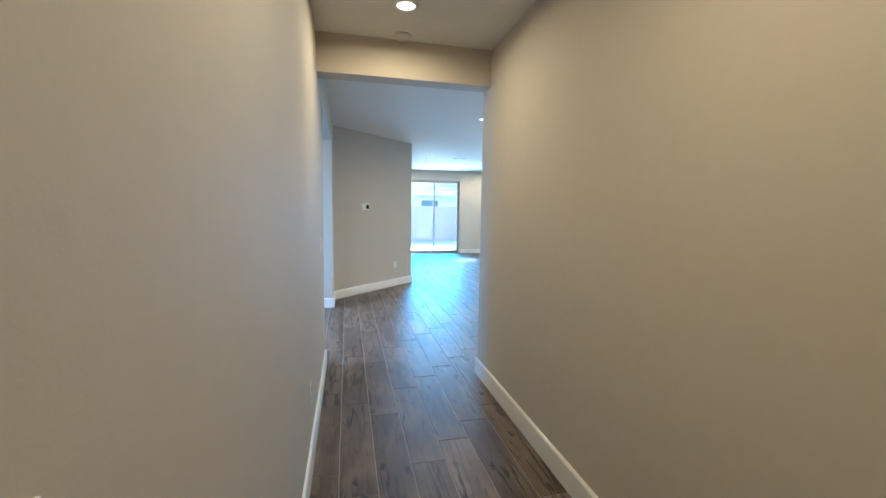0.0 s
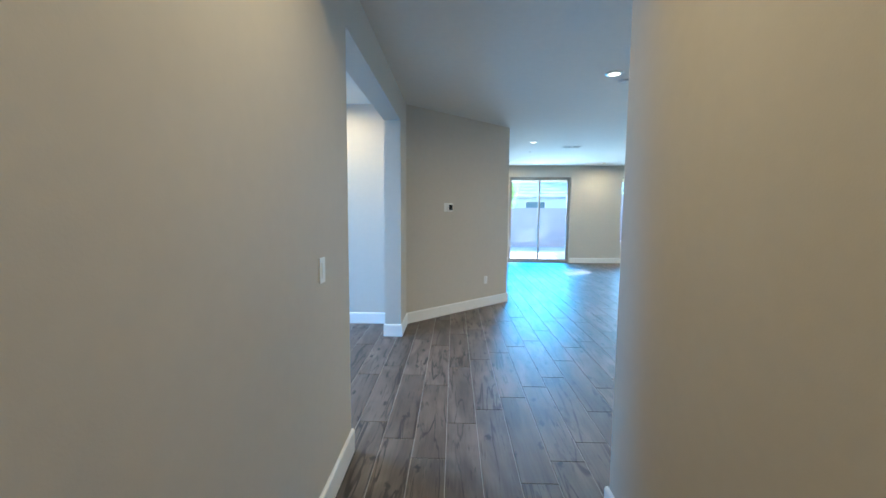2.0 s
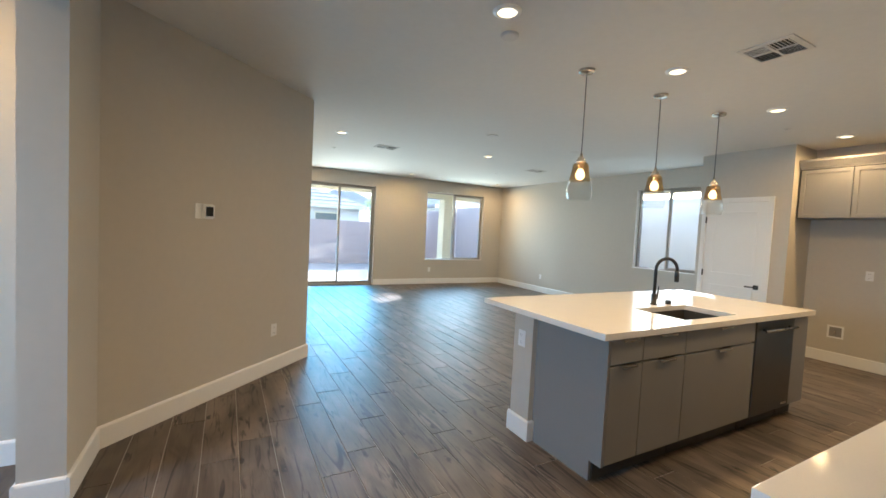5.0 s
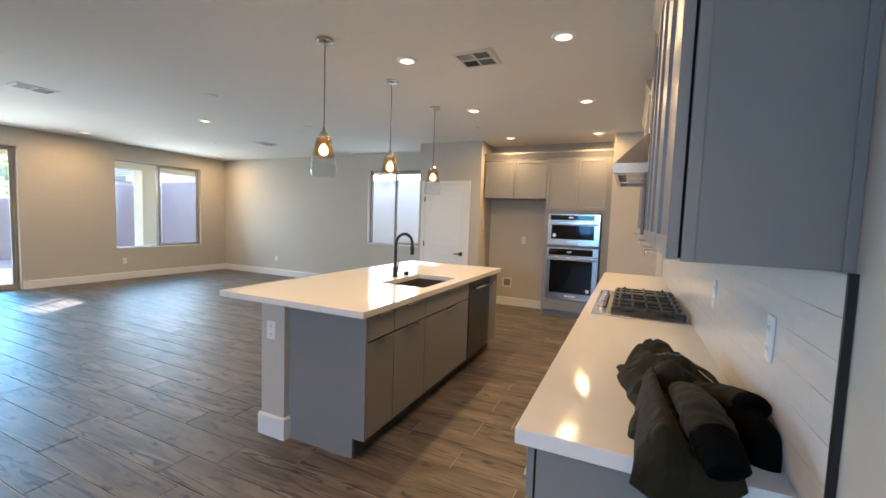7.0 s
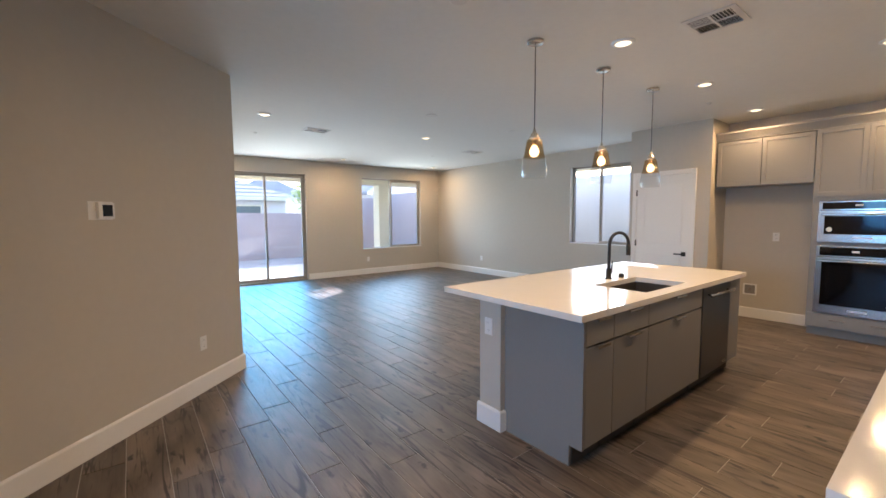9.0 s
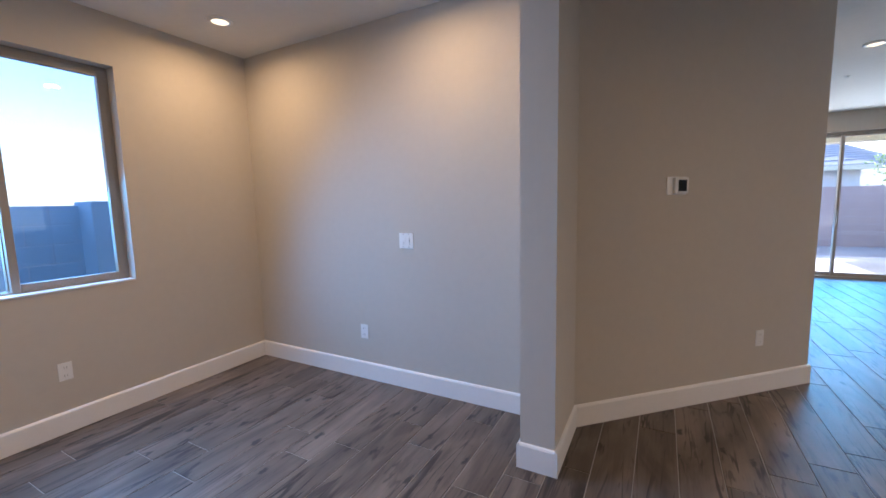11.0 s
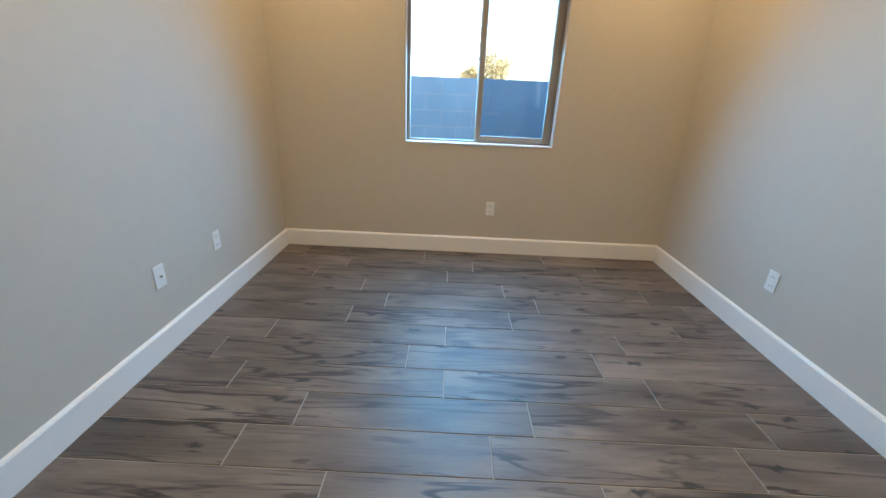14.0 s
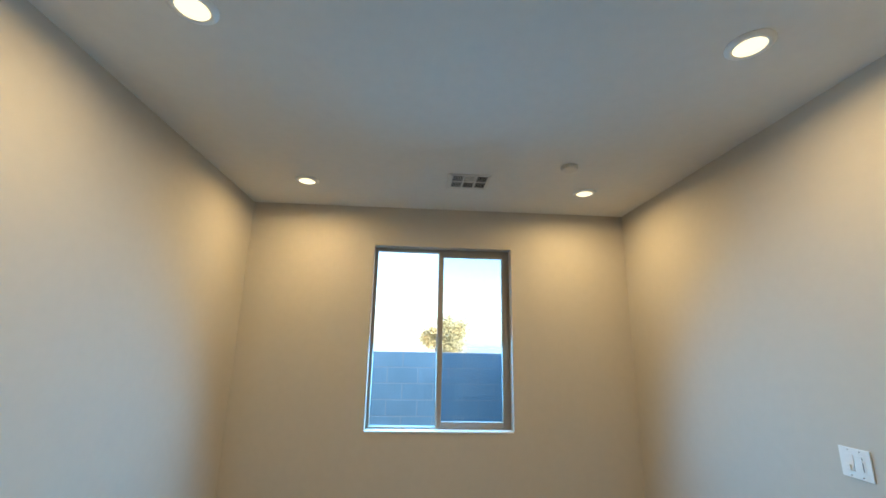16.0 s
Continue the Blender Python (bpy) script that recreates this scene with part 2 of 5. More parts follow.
rumpled(M_LINING)
M_CLEAR = glass("clear_plastic", (0.80, 0.80, 0.80), 2.6)
# grey block; the blue of its skylit shade is mixed into this colour
M_BLOCK = mat("skylit_grey_block", (0.40, 0.55, 0.65), 0.9, vary=0.14, scale=14, bump=0.6, bscale=120)
M_BLOCK2 = mat("mauve_block", (0.44, 0.365, 0.345), 0.9, vary=0.08, scale=14, bump=0.5, bscale=120)
# the yard wall's block again, made paler for the glare through the window
M_BLOCK3 = mat("glare_paled_block", (0.50, 0.51, 0.49), 0.9, vary=0.06, scale=14, bump=0.5, bscale=120)
M_MORTAR2 = mat("mauve_mortar", (0.45, 0.40, 0.42), 0.95, vary=0.08, scale=30)
M_MORTAR = mat("pale_mortar", (0.60, 0.62, 0.64), 0.95, vary=0.08, scale=30)
M_STUCCO = mat("cream_stucco", (0.78, 0.72, 0.54), 0.9, vary=0.06, scale=12, bump=0.6, bscale=160)
M_STUCCO2 = mat("pale_stucco", (0.66, 0.66, 0.64), 0.9, vary=0.06, scale=12, bump=0.6, bscale=160)
M_ROOF = mat("grey_roof_tile", (0.30, 0.295, 0.295), 0.8, vary=0.2, scale=6, bump=0.3, bscale=40)
M_CONC = mat("patio_concrete", (0.66, 0.63, 0.58), 0.85, vary=0.08, scale=5, bump=0.2, bscale=160)
M_DIRT = mat("desert_gravel", (0.46, 0.42, 0.37), 0.95, vary=0.22, scale=10, bump=0.8, bscale=60)
M_LEAF = mat("tree_leaf", (0.12, 0.17, 0.055), 0.6, vary=0.35, scale=8)
lt, lm = M_LEAF.node_tree.nodes.new("ShaderNodeBsdfTranslucent"), M_LEAF.node_tree.nodes.new("ShaderNodeMixShader")
lt.inputs["Color"].default_value, lm.inputs[0].default_value = (0.30, 0.42, 0.10, 1), 0.5
M_LEAF.node_tree.links.new(M_LEAF.node_tree.nodes["Principled BSDF"].outputs[0], lm.inputs[1])
M_LEAF.node_tree.links.new(lt.outputs[0], lm.inputs[2])
M_LEAF.node_tree.links.new(lm.outputs[0], M_LEAF.node_tree.nodes["Material Output"].inputs["Surface"])
M_LEAF2 = mat("autumn_leaf", (0.46, 0.33, 0.13), 0.7, vary=0.3, scale=8)
M_BARK = mat("bark", (0.12, 0.09, 0.07), 0.9, vary=0.25, scale=20, bump=0.6, bscale=60)
M_PLANK = plank_material("wood_look_tile", False)
M_PLANK_FAR = plank_material("wood_look_tile_far", True)


# ---------------------------------------------------------------- mesh helpers
def mesh_of(name, bm, material, smooth=False):
    me = bpy.data.meshes.new(name)
    bmesh.ops.recalc_face_normals(bm, faces=bm.faces)
    if smooth:
        for f in bm.faces:
            f.smooth = True
    bm.to_mesh(me)
    bm.free()
    me.materials.append(material)
    return me


def part(name, bm, material, parent=None, label="", smooth=False):
    """One bmesh as one mesh object, under a thing or a part, its vertices in the parent's space."""
    ob = new(name, mesh_of(name, bm, material, smooth))
    if parent is not None:
        ob.parent = parent
    return tagged(ob, label)


def thing(name, m, label, category, group=""):
    ob = new(name)
    ob.empty_display_size = 0.1
    ob.matrix_basis = m
    return tagged(ob, label, category, group)


def solid(name, bm, material, label="", category="", group="", kind="", smooth=False):
    return tagged(part(name, bm, material, None, "", smooth), label, category, group, kind)


def box(x0, y0, z0, x1, y1, z1, bevel=0.0, bm=None):
    own = bmesh.new()
    bmesh.ops.create_cube(own, size=1.0, matrix=Matrix.Translation(((x0 + x1) / 2, (y0 + y1) / 2, (z0 + z1) / 2)) @ Matrix.Diagonal((abs(x1 - x0), abs(y1 - y0), abs(z1 - z0), 1)))
    if bevel:
        bmesh.ops.bevel(own, geom=own.edges[:], offset=bevel, segments=2, profile=0.6, affect="EDGES")
    if bm is None:
        return own
    return merged(bm, own)


def merged(bm, own):
    at = {v: bm.verts.new(v.co) for v in own.verts}
    for f in own.faces:
        bm.faces.new([at[v] for v in f.verts])
    own.free()
    return bm


def turned(profile, steps=28, bm=None, center=(0, 0), closed=False):
    """A solid of revolution about z from (radius, height) pairs."""
    bm = bm or bmesh.new()
    rings = []
    for r, z in profile:
        if r < 1e-5:
            rings.append([bm.verts.new((center[0], center[1], z))])
        else:
            rings.append([bm.verts.new((center[0] + r * math.cos(2 * math.pi * k / steps), center[1] + r * math.sin(2 * math.pi * k / steps), z)) for k in range(steps)])
    pairs = list(zip(rings, rings[1:])) + ([(rings[-1], rings[0])] if closed else [])
    for a, b in pairs:
        for k in range(steps):
            j = (k + 1) % steps
            quad = [a[k % len(a)], a[j % len(a)], b[j % len(b)], b[k % len(b)]]
            quad = list(dict.fromkeys(quad))
            if len(quad) > 2:
                bm.faces.new(quad)
    return bm


def tube(points, radius, steps=10, bm=None, squash=1.0, caps=True):
    """A round bar along points; radius is one number or one for each point."""
    bm = bm or bmesh.new()
    pts = [Vector(p) for p in points]
    rad = radius if isinstance(radius, (list, tuple)) else [radius] * len(pts)
    rings, side = [], None
    for i, p in enumerate(pts):
        ahead = (pts[min(i + 1, len(pts) - 1)] - pts[max(i - 1, 0)]).normalized()
        if side is None:
            side = ahead.cross(Vector((0.13, 0.31, 0.94))).normalized()
        side = (side - ahead * side.dot(ahead)).normalized()
        up = ahead.cross(side)
        rings.append([bm.verts.new(p + rad[i] * (math.cos(2 * math.pi * k / steps) * side + squash * math.sin(2 * math.pi * k / steps) * up)) for k in range(steps)])
    for a, b in zip(rings, rings[1:]):
        for k in range(steps):
            bm.faces.new((a[k], a[(k + 1) % steps], b[(k + 1) % steps], b[k]))
    if caps:
        bm.faces.new(rings[0][::-1])
        bm.faces.new(rings[-1])
    return bm


def prism(poly, z0, z1, bm=None):
    bm = bm or bmesh.new()
    lo = [bm.verts.new((x, y, z0)) for x, y in poly]
    hi = [bm.verts.new((x, y, z1)) for x, y in poly]
    bm.faces.new(lo[::-1])
    bm.faces.new(hi)
    for k in range(len(poly)):
        j = (k + 1) % len(poly)
        bm.faces.new((lo[k], lo[j], hi[j], hi[k]))
    return bm


def wall(name, axis, at0, at1, u0, u1, z1, holes=(), z0=0.0, material=None):
    """A wall at0..at1 thick along axis, from u0 to u1, with holes (u0, u1, z0, z1) cut right through."""
    us = sorted({u0, u1, *(h[0] for h in holes), *(h[1] for h in holes)})
    zs = sorted({z0, z1, *(h[2] for h in holes), *(h[3] for h in holes)})
    full = lambda i, j: 0 <= i < len(us) - 1 and 0 <= j < len(zs) - 1 and not any(h[0] <= us[i] < h[1] and h[2] <= zs[j] < h[3] for h in holes)  # noqa: E731
    bm, seen = bmesh.new(), {}

    def v(u, w, z):
        key = (round(u, 5), round(w, 5), round(z, 5))
        if key not in seen:
            seen[key] = bm.verts.new((w, u, z) if axis == "x" else (u, w, z))
        return seen[key]

    for i in range(len(us) - 1):
        for j in range(len(zs) - 1):
            if not full(i, j):
                continue
            a, b, c, d = us[i], us[i + 1], zs[j], zs[j + 1]
            for w in (at0, at1):
                bm.faces.new((v(a, w, c), v(b, w, c), v(b, w, d), v(a, w, d)))
            for di, dj, p, q in ((-1, 0, (a, c), (a, d)), (1, 0, (b, c), (b, d)), (0, -1, (a, c), (b, c)), (0, 1, (a, d), (b, d))):
                if not full(i + di, j + dj):
                    bm.faces.new((v(p[0], at0, p[1]), v(q[0], at0, q[1]), v(q[0], at1, q[1]), v(p[0], at1, p[1])))
    ob = solid(name, bm, material or M_WALL, kind="structure")
    return ob


# ---------------------------------------------------------------- the plan (metres)
H = 2.74                                     # ceiling
HALL_W, HALL_E = -0.077, 1.268               # hall walls
DEN_W, DEN_S, DEN_N = -2.972, 3.826, 7.054   # den walls
PIER_W, PIER_S = -0.260, 6.530
JAMB = 4.275                                 # end of the hall's west wall
KIT_S = 3.815                                # kitchen's south wall, and the end of the hall's east wall
NORTH, EAST = 13.553, 7.620
PAN_X = 6.850                                # pantry's face
ALC_X = 7.440                                # back of the alcove
CORNER = (1.375, 8.444)                      # end of the angled wall
WIN_DEN = (4.865, 6.035, 0.917, 2.397)
WIN_N = (5.221, 6.997, 0.639, 2.432)
WIN_E = (7.900, 9.156, 0.897, 2.405)
SLIDER = (2.085, 3.806, 0.0, 2.425)
OPEN_H = 2.435

# ---------------------------------------------------------------- structure
solid("ceiling", box(-3.3, -2.3, H, 8.0, 13.75, H + 0.15), M_CEIL, "flat matt painted drywall ceiling", "ceiling", kind="structure")
solid("floor_bed", box(-3.2, -2.25, -0.10, 7.85, 13.70, -0.0030), M_GROUT, "pale grey grout under the plank tiles", "floor", kind="structure")

wall("wall_hall_west", "x", PIER_W, HALL_W, -2.2, JAMB, H)
wall("wall_hall_east", "x", HALL_E, HALL_E + 0.16, -2.2, 3.645, H)
wall("wall_hall_south", "y", -2.35, -2.2, -0.4, 1.5, H)
wall("wall_hall_header", "y", 3.645, KIT_S, HALL_W, HALL_E, H, z0=2.460)
wall("wall_kitchen_south", "y", 3.645, KIT_S, HALL_E, 7.85, H)
wall("wall_den_header", "x", PIER_W, HALL_W, JAMB, PIER_S, H, z0=OPEN_H)
wall("wall_den_pier", "x", PIER_W, HALL_W, PIER_S, DEN_N, H)
wall("wall_den_north", "y", DEN_N, DEN_N + 0.13, DEN_W - 0.2, PIER_W + 0.02, H)
wall("wall_den_south", "y", DEN_S - 0.13, DEN_S, DEN_W - 0.2, PIER_W, H)
wall("wall_den_west", "x", DEN_W - 0.2, DEN_W, DEN_S, DEN_N, H, [WIN_DEN])
solid("wall_angled", prism([(HALL_W, DEN_N), CORNER, (CORNER[0] - 0.13, CORNER[1] + 0.05), (HALL_W - 0.16, DEN_N + 0.14), (HALL_W - 0.16, DEN_N)], 0, H), M_WALL, kind="structure")
wall("wall_living_west", "x", CORNER[0] - 0.13, CORNER[0], CORNER[1] + 0.002, NORTH, H)
wall("wall_north", "y", NORTH, NORTH + 0.2, 1.2, EAST + 0.2, H, [WIN_N, SLIDER])
wall("wall_east", "x", EAST, EAST + 0.2, 7.40, NORTH, H, [WIN_E])
solid("wall_pantry", prism([(PAN_X, 6.405), (EAST + 0.2, 6.405), (EAST + 0.2, 7.40), (EAST, 7.525), (PAN_X, 7.525)], 0, H), M_WALL, kind="structure")
wall("wall_alcove_back", "x", ALC_X, ALC_X + 0.2, 4.435, 6.405, H)
wall("wall_alcove_south", "y", KIT_S, 4.435, PAN_X, EAST + 0.2, H)


def baseboard(x0, y0, x1, y1, side):
    """A white board 0.14 m high along a line; side: which way it stands out, +1 left of the line's direction."""
    a, b = Vector((x0, y0, 0)), Vector((x1, y1, 0))
    d = (b - a).normalized()
    nrm = Vector((-d.y, d.x, 0)) * side
    bm = bmesh.new()
    prof = [(0.0, 0.0), (0.016, 0.0), (0.016, 0.128), (0.011, 0.137), (0.004, 0.141), (0.0, 0.141)]
    ends = [[bm.verts.new(p + nrm * (o + 0.0005) + Vector((0, 0, z + 0.001))) for o, z in prof] for p in (a, b)]
    for k in range(len(prof)):
        j = (k + 1) % len(prof)
        bm.faces.new((ends[0][k], ends[0][j], ends[1][j], ends[1][k]))
    bm.faces.new(ends[0][::-1])
    bm.faces.new(ends[1])
    solid("baseboard", bm, M_TRIM, kind="structure")


T = 0.016
for line in (
    (HALL_W, -2.2, HALL_W, JAMB + T, -1), (HALL_E, -2.2, HALL_E, KIT_S + T, 1), (HALL_W, JAMB, PIER_W, JAMB, -1), (HALL_E, KIT_S, 1.50, KIT_S, 1),
    (PIER_W, JAMB + T, PIER_W, DEN_S, -1), (PIER_W, DEN_S, DEN_W, DEN_S, -1), (DEN_W, DEN_S + T, DEN_W, DEN_N - T, -1), (DEN_W, DEN_N, PIER_W - T, DEN_N, -1),
    (PIER_W, DEN_N, PIER_W, PIER_S - T, -1), (PIER_W, PIER_S, HALL_W, PIER_S, -1), (HALL_W, PIER_S - T, HALL_W, DEN_N + 0.006, -1),
    (HALL_W, DEN_N, CORNER[0] + 0.011, CORNER[1] + 0.011, -1), (CORNER[0], CORNER[1] + 0.004, CORNER[0], NORTH - T, -1),
    (CORNER[0], NORTH, SLIDER[0] - 0.02, NORTH, -1), (SLIDER[1] + 0.02, NORTH, EAST - T, NORTH, -1), (EAST, NORTH, EAST, 7.525 + T, -1),
    (EAST, 7.525, PAN_X - T, 7.525, -1), (PAN_X, 7.525, PAN_X, 7.475, -1), (PAN_X, 6.575, PAN_X, 6.405, -1), (PAN_X - T, 6.405, ALC_X, 6.405, -1),
    (ALC_X, 6.405 - T, ALC_X, 5.39, -1), (PAN_X, 4.435, PAN_X, KIT_S + T, -1), (PAN_X, KIT_S, 5.56, KIT_S, -1),
):
    baseboard(*line)


# ---------------------------------------------------------------- windows and doors
def mesh_screen():
    """Fine insect netting: dims what lies behind it."""
    m = bpy.data.materials.new("insect_netting")
    m.use_nodes = True
    n, l = m.node_tree.nodes, m.node_tree.links
    tr = n.new("ShaderNodeBsdfTransparent")
    tr.inputs[0].default_value = (0.70, 0.75, 0.80, 1)
    l.new(tr.outputs[0], n["Material Output"].inputs["Surface"])
    return m


M_SCREEN = mesh_screen()


def window_unit(name, m, w, h, label, sash_right=True, netting=False):
    """A sliding window in its opening: x along the wall, y outwards, z up from the opening's bottom."""
    win = tagged(thing(name, m, label, "window"), kind="structure")
    f = 0.024
    bm = bmesh.new()
    for b in ((0, 0, 0, f, 0.075, h), (w - f, 0, 0, w, 0.075, h), (f, 0, 0, w - f, 0.075, f), (f, 0, h - f, w - f, 0.075, h)):
        box(*b, 0.004, bm)
    part("window_frame", bm, M_BRONZE, win, "taupe vinyl outer frame")
    c, s = w / 2, 0.042
    bm = bmesh.new()
    x0, x1 = (c - 0.03, w - f) if sash_right else (f, c + 0.03)
    for b in ((x0, -0.006, f, x0 + s, 0.034, h - f), (x1 - s, -0.006, f, x1, 0.034, h - f), (x0 + s, -0.006, f, x1 - s, 0.034, f + s), (x0 + s, -0.006, h - f - s, x1 - s, 0.034, h - f)):
        box(*b, 0.004, bm)
    sash = part("sash", bm, M_BRONZE, win, "sliding sash frame")
    pane = part("pane", box(x0 + s, 0.012, f + s, x1 - s, 0.016, h - f - s), M_GLASS, sash, "clear sliding pane")
    pane.visible_shadow = False
    y0, y1 = (f, c - 0.03) if sash_right else (c + 0.03, w - f)
    pane = part("pane", box(y0, 0.048, f, y1 + 0.03, 0.052, h - f), M_GLASS, win, "clear fixed pane")
    pane.visible_shadow = False
    part("mullion", box(c - 0.035, 0.036, f, c - 0.005, 0.072, h - f, 0.003), M_BRONZE, win)
    if netting:
        net = part("insect_screen", box(c, 0.060, f, w - f, 0.0615, h - f), M_SCREEN, win, "fine dark insect netting")
        net.visible_shadow = False
    part("latch", box(x0 + 0.008 if sash_right else x1 - 0.03, -0.022, h * 0.46, x0 + 0.03 if sash_right else x1 - 0.008, -0.006, h * 0.46 + 0.09, 0.004), M_BRONZE, sash)
    return win


window_unit("window_1", pose(DEN_W - 0.09, WIN_DEN[0], WIN_DEN[2], 0, 0, 90), WIN_DEN[1] - WIN_DEN[0], WIN_DEN[3] - WIN_DEN[2], "taupe vinyl sliding window in the small room", netting=True)
window_unit("window_2", pose(WIN_N[0], NORTH + 0.09, WIN_N[2]), WIN_N[1] - WIN_N[0], WIN_N[3] - WIN_N[2], "wide taupe sliding window onto the patio")
window_unit("window_3", pose(EAST + 0.09, WIN_E[1], WIN_E[2], 0, 0, -90), WIN_E[1] - WIN_E[0], WIN_E[3] - WIN_E[2], "taupe sliding window facing the side yard wall")
for a, m in ((WIN_DEN, None), (WIN_N, None), (WIN_E, None)):
    if a is WIN_DEN:
        bm = box(DEN_W - 0.088, a[0] + 0.002, a[2], DEN_W + 0.006, a[1] - 0.002, a[2] + 0.012, 0.003)
    elif a is WIN_N:
        bm = box(a[0] + 0.002, NORTH - 0.006, a[2], a[1] - 0.002, NORTH + 0.088, a[2] + 0.012, 0.003)
    else:
        bm = box(EAST - 0.006, a[0] + 0.002, a[2], EAST + 0.088, a[1] - 0.002, a[2] + 0.012, 0.003)
    solid("window_sill", bm, M_TRIM, kind="structure")


def sliding_door():
    w, h, f = SLIDER[1] - SLIDER[0], SLIDER[3], 0.036
    d = tagged(thing("door_1", pose(SLIDER[0], NORTH + 0.07, 0.0), "closed two-panel sliding glass patio door in taupe frame", "sliding door"), kind="structure")
    bm = bmesh.new()
    for b in ((0, 0, 0, f, 0.11, h), (w - f, 0, 0, w, 0.11, h), (f, 0, h - f, w - f, 0.11, h)):
        box(*b, 0.004, bm)
    part("door_frame", bm, M_BRONZE, d, "taupe vinyl door frame")
    part("threshold", box(f, -0.03, 0, w - f, 0.11, 0.035, 0.004), M_BRONZE, d, "low metal sill track")
    for i, (x0, x1, y) in enumerate(((f, w / 2 + 0.021, 0.06), (w / 2 - 0.021, w - f, 0.015))):
        bm, s = bmesh.new(), 0.042
        for b in ((x0, y, 0.035, x0 + s, y + 0.035, h - f), (x1 - s, y, 0.035, x1, y + 0.035, h - f), (x0 + s, y, 0.035, x1 - s, y + 0.035, 0.035 + s + 0.02), (x0 + s, y, h - f - s, x1 - s, y + 0.035, h - f)):
            box(*b, 0.004, bm)
        leaf = part("door_panel", bm, M_BRONZE, d)
        pane = part("pane", box(x0 + s, y + 0.015, 0.035 + s + 0.02, x1 - s, y + 0.02, h - f - s), M_GLASS, leaf, "clear door glass")
        pane.visible_shadow = False
        if i:
            part("handle", box(x0 + 0.010, y - 0.04, 0.92, x0 + 0.030, y, 1.16, 0.008), M_BRONZE, leaf, "slim pull handle")


sliding_door()


def pantry_door():
    y0, y1, h = 6.640, 7.410, 2.035
    d = tagged(thing("door_2", pose(PAN_X, y1, 0.0, 0, 0, -90), "closed white two-panel interior door with black lever", "door"), kind="structure")
    w = y1 - y0
    bm = bmesh.new()
    for b in ((-0.062, -0.018, 0, 0.0, 0.0, h + 0.062), (w, -0.018, 0, w + 0.062, 0.0, h + 0.062), (0, -0.018, h, w, 0.0, h + 0.062)):
        box(*b, 0.003, bm)
    part("door_casing", bm, M_TRIM, d, "flat white casing")
    bm = box(0.003, -0.008, 0.01, w - 0.003, -0.001, h - 0.003)
    leaf = part("door_leaf", bm, M_DOOR, d)
    for z0, z1 in ((0.22, 0.86), (1.02, h - 0.13)):
        bm = bmesh.new()
        for b in ((0.11, -0.014, z0, w - 0.11, -0.008, z0 + 0.02), (0.11, -0.014, z1 - 0.02, w - 0.11, -0.008, z1), (0.11, -0.014, z0 + 0.02, 0.13, -0.008, z1 - 0.02), (w - 0.13, -0.014, z0 + 0.02, w - 0.11, -0.008, z1 - 0.02)):
            box(*b, 0.003, bm)
        part("panel_moulding", bm, M_DOOR, leaf)
    bm = box(w - 0.10, -0.016, 0.855, w - 0.04, -0.008, 0.915, 0.003)
    tube([(w - 0.07, -0.016, 0.885), (w - 0.07, -0.05, 0.885)], 0.011, 10, bm)
    box(w - 0.185, -0.058, 0.876, w - 0.06, -0.044, 0.894, 0.004, bm)
    part("door_handle", bm, M_BLACK, leaf, "square black lever handle")
    for z in (0.25, 1.02, 1.79):
        part("hinge", box(-0.004, -0.022, z - 0.045, 0.012, -0.008, z + 0.045, 0.003), M_BLACK, d, "black hinge")


pantry_door()


# ---------------------------------------------------------------- kitchen cabinets
def shaker(w, h, t=0.02, rail=0.062, dip=0.009):
    """A framed cabinet door: x across, z up, its face at y = 0, its back at y = t."""
    bm = bmesh.new()
    bx = box(0, 0, 0, w, t, h, 0.0)
    face = min(bx.faces, key=lambda f: f.calc_center_median().y)
    bmesh.ops.inset_region(bx, faces=[face], thickness=rail, depth=0.0)
    face = min((f for f in bx.faces if abs(f.normal.y) > 0.9 and f.calc_center_median().y < 0.001), key=lambda f: (f.calc_center_median() - Vector((w / 2, 0, h / 2))).length + 10 * (f.calc_area() > (w - rail) * (h - rail)))
    bmesh.ops.inset_region(bx, faces=[face], thickness=0.004, depth=-dip)
    return merged(bm, bx)


def slab(w, h, t=0.02):
    return box(0, 0, 0, w, t, h, 0.0025)


def moved(bm, x, y, z):
    bmesh.ops.translate(bm, vec=(x, y, z), verts=bm.verts)
    return bm


def edge_pull(x, z, parent, w=0.11):
    bm = box(x - w / 2, -0.026, z - 0.002, x + w / 2, 0.0, z + 0.0015, 0.001)
    box(x - w / 2, -0.028, z - 0.012, x + w / 2, -0.024, z + 0.0015, 0.001, bm)
    part("handle", bm, M_NICKEL, parent, "slim satin nickel edge pull")


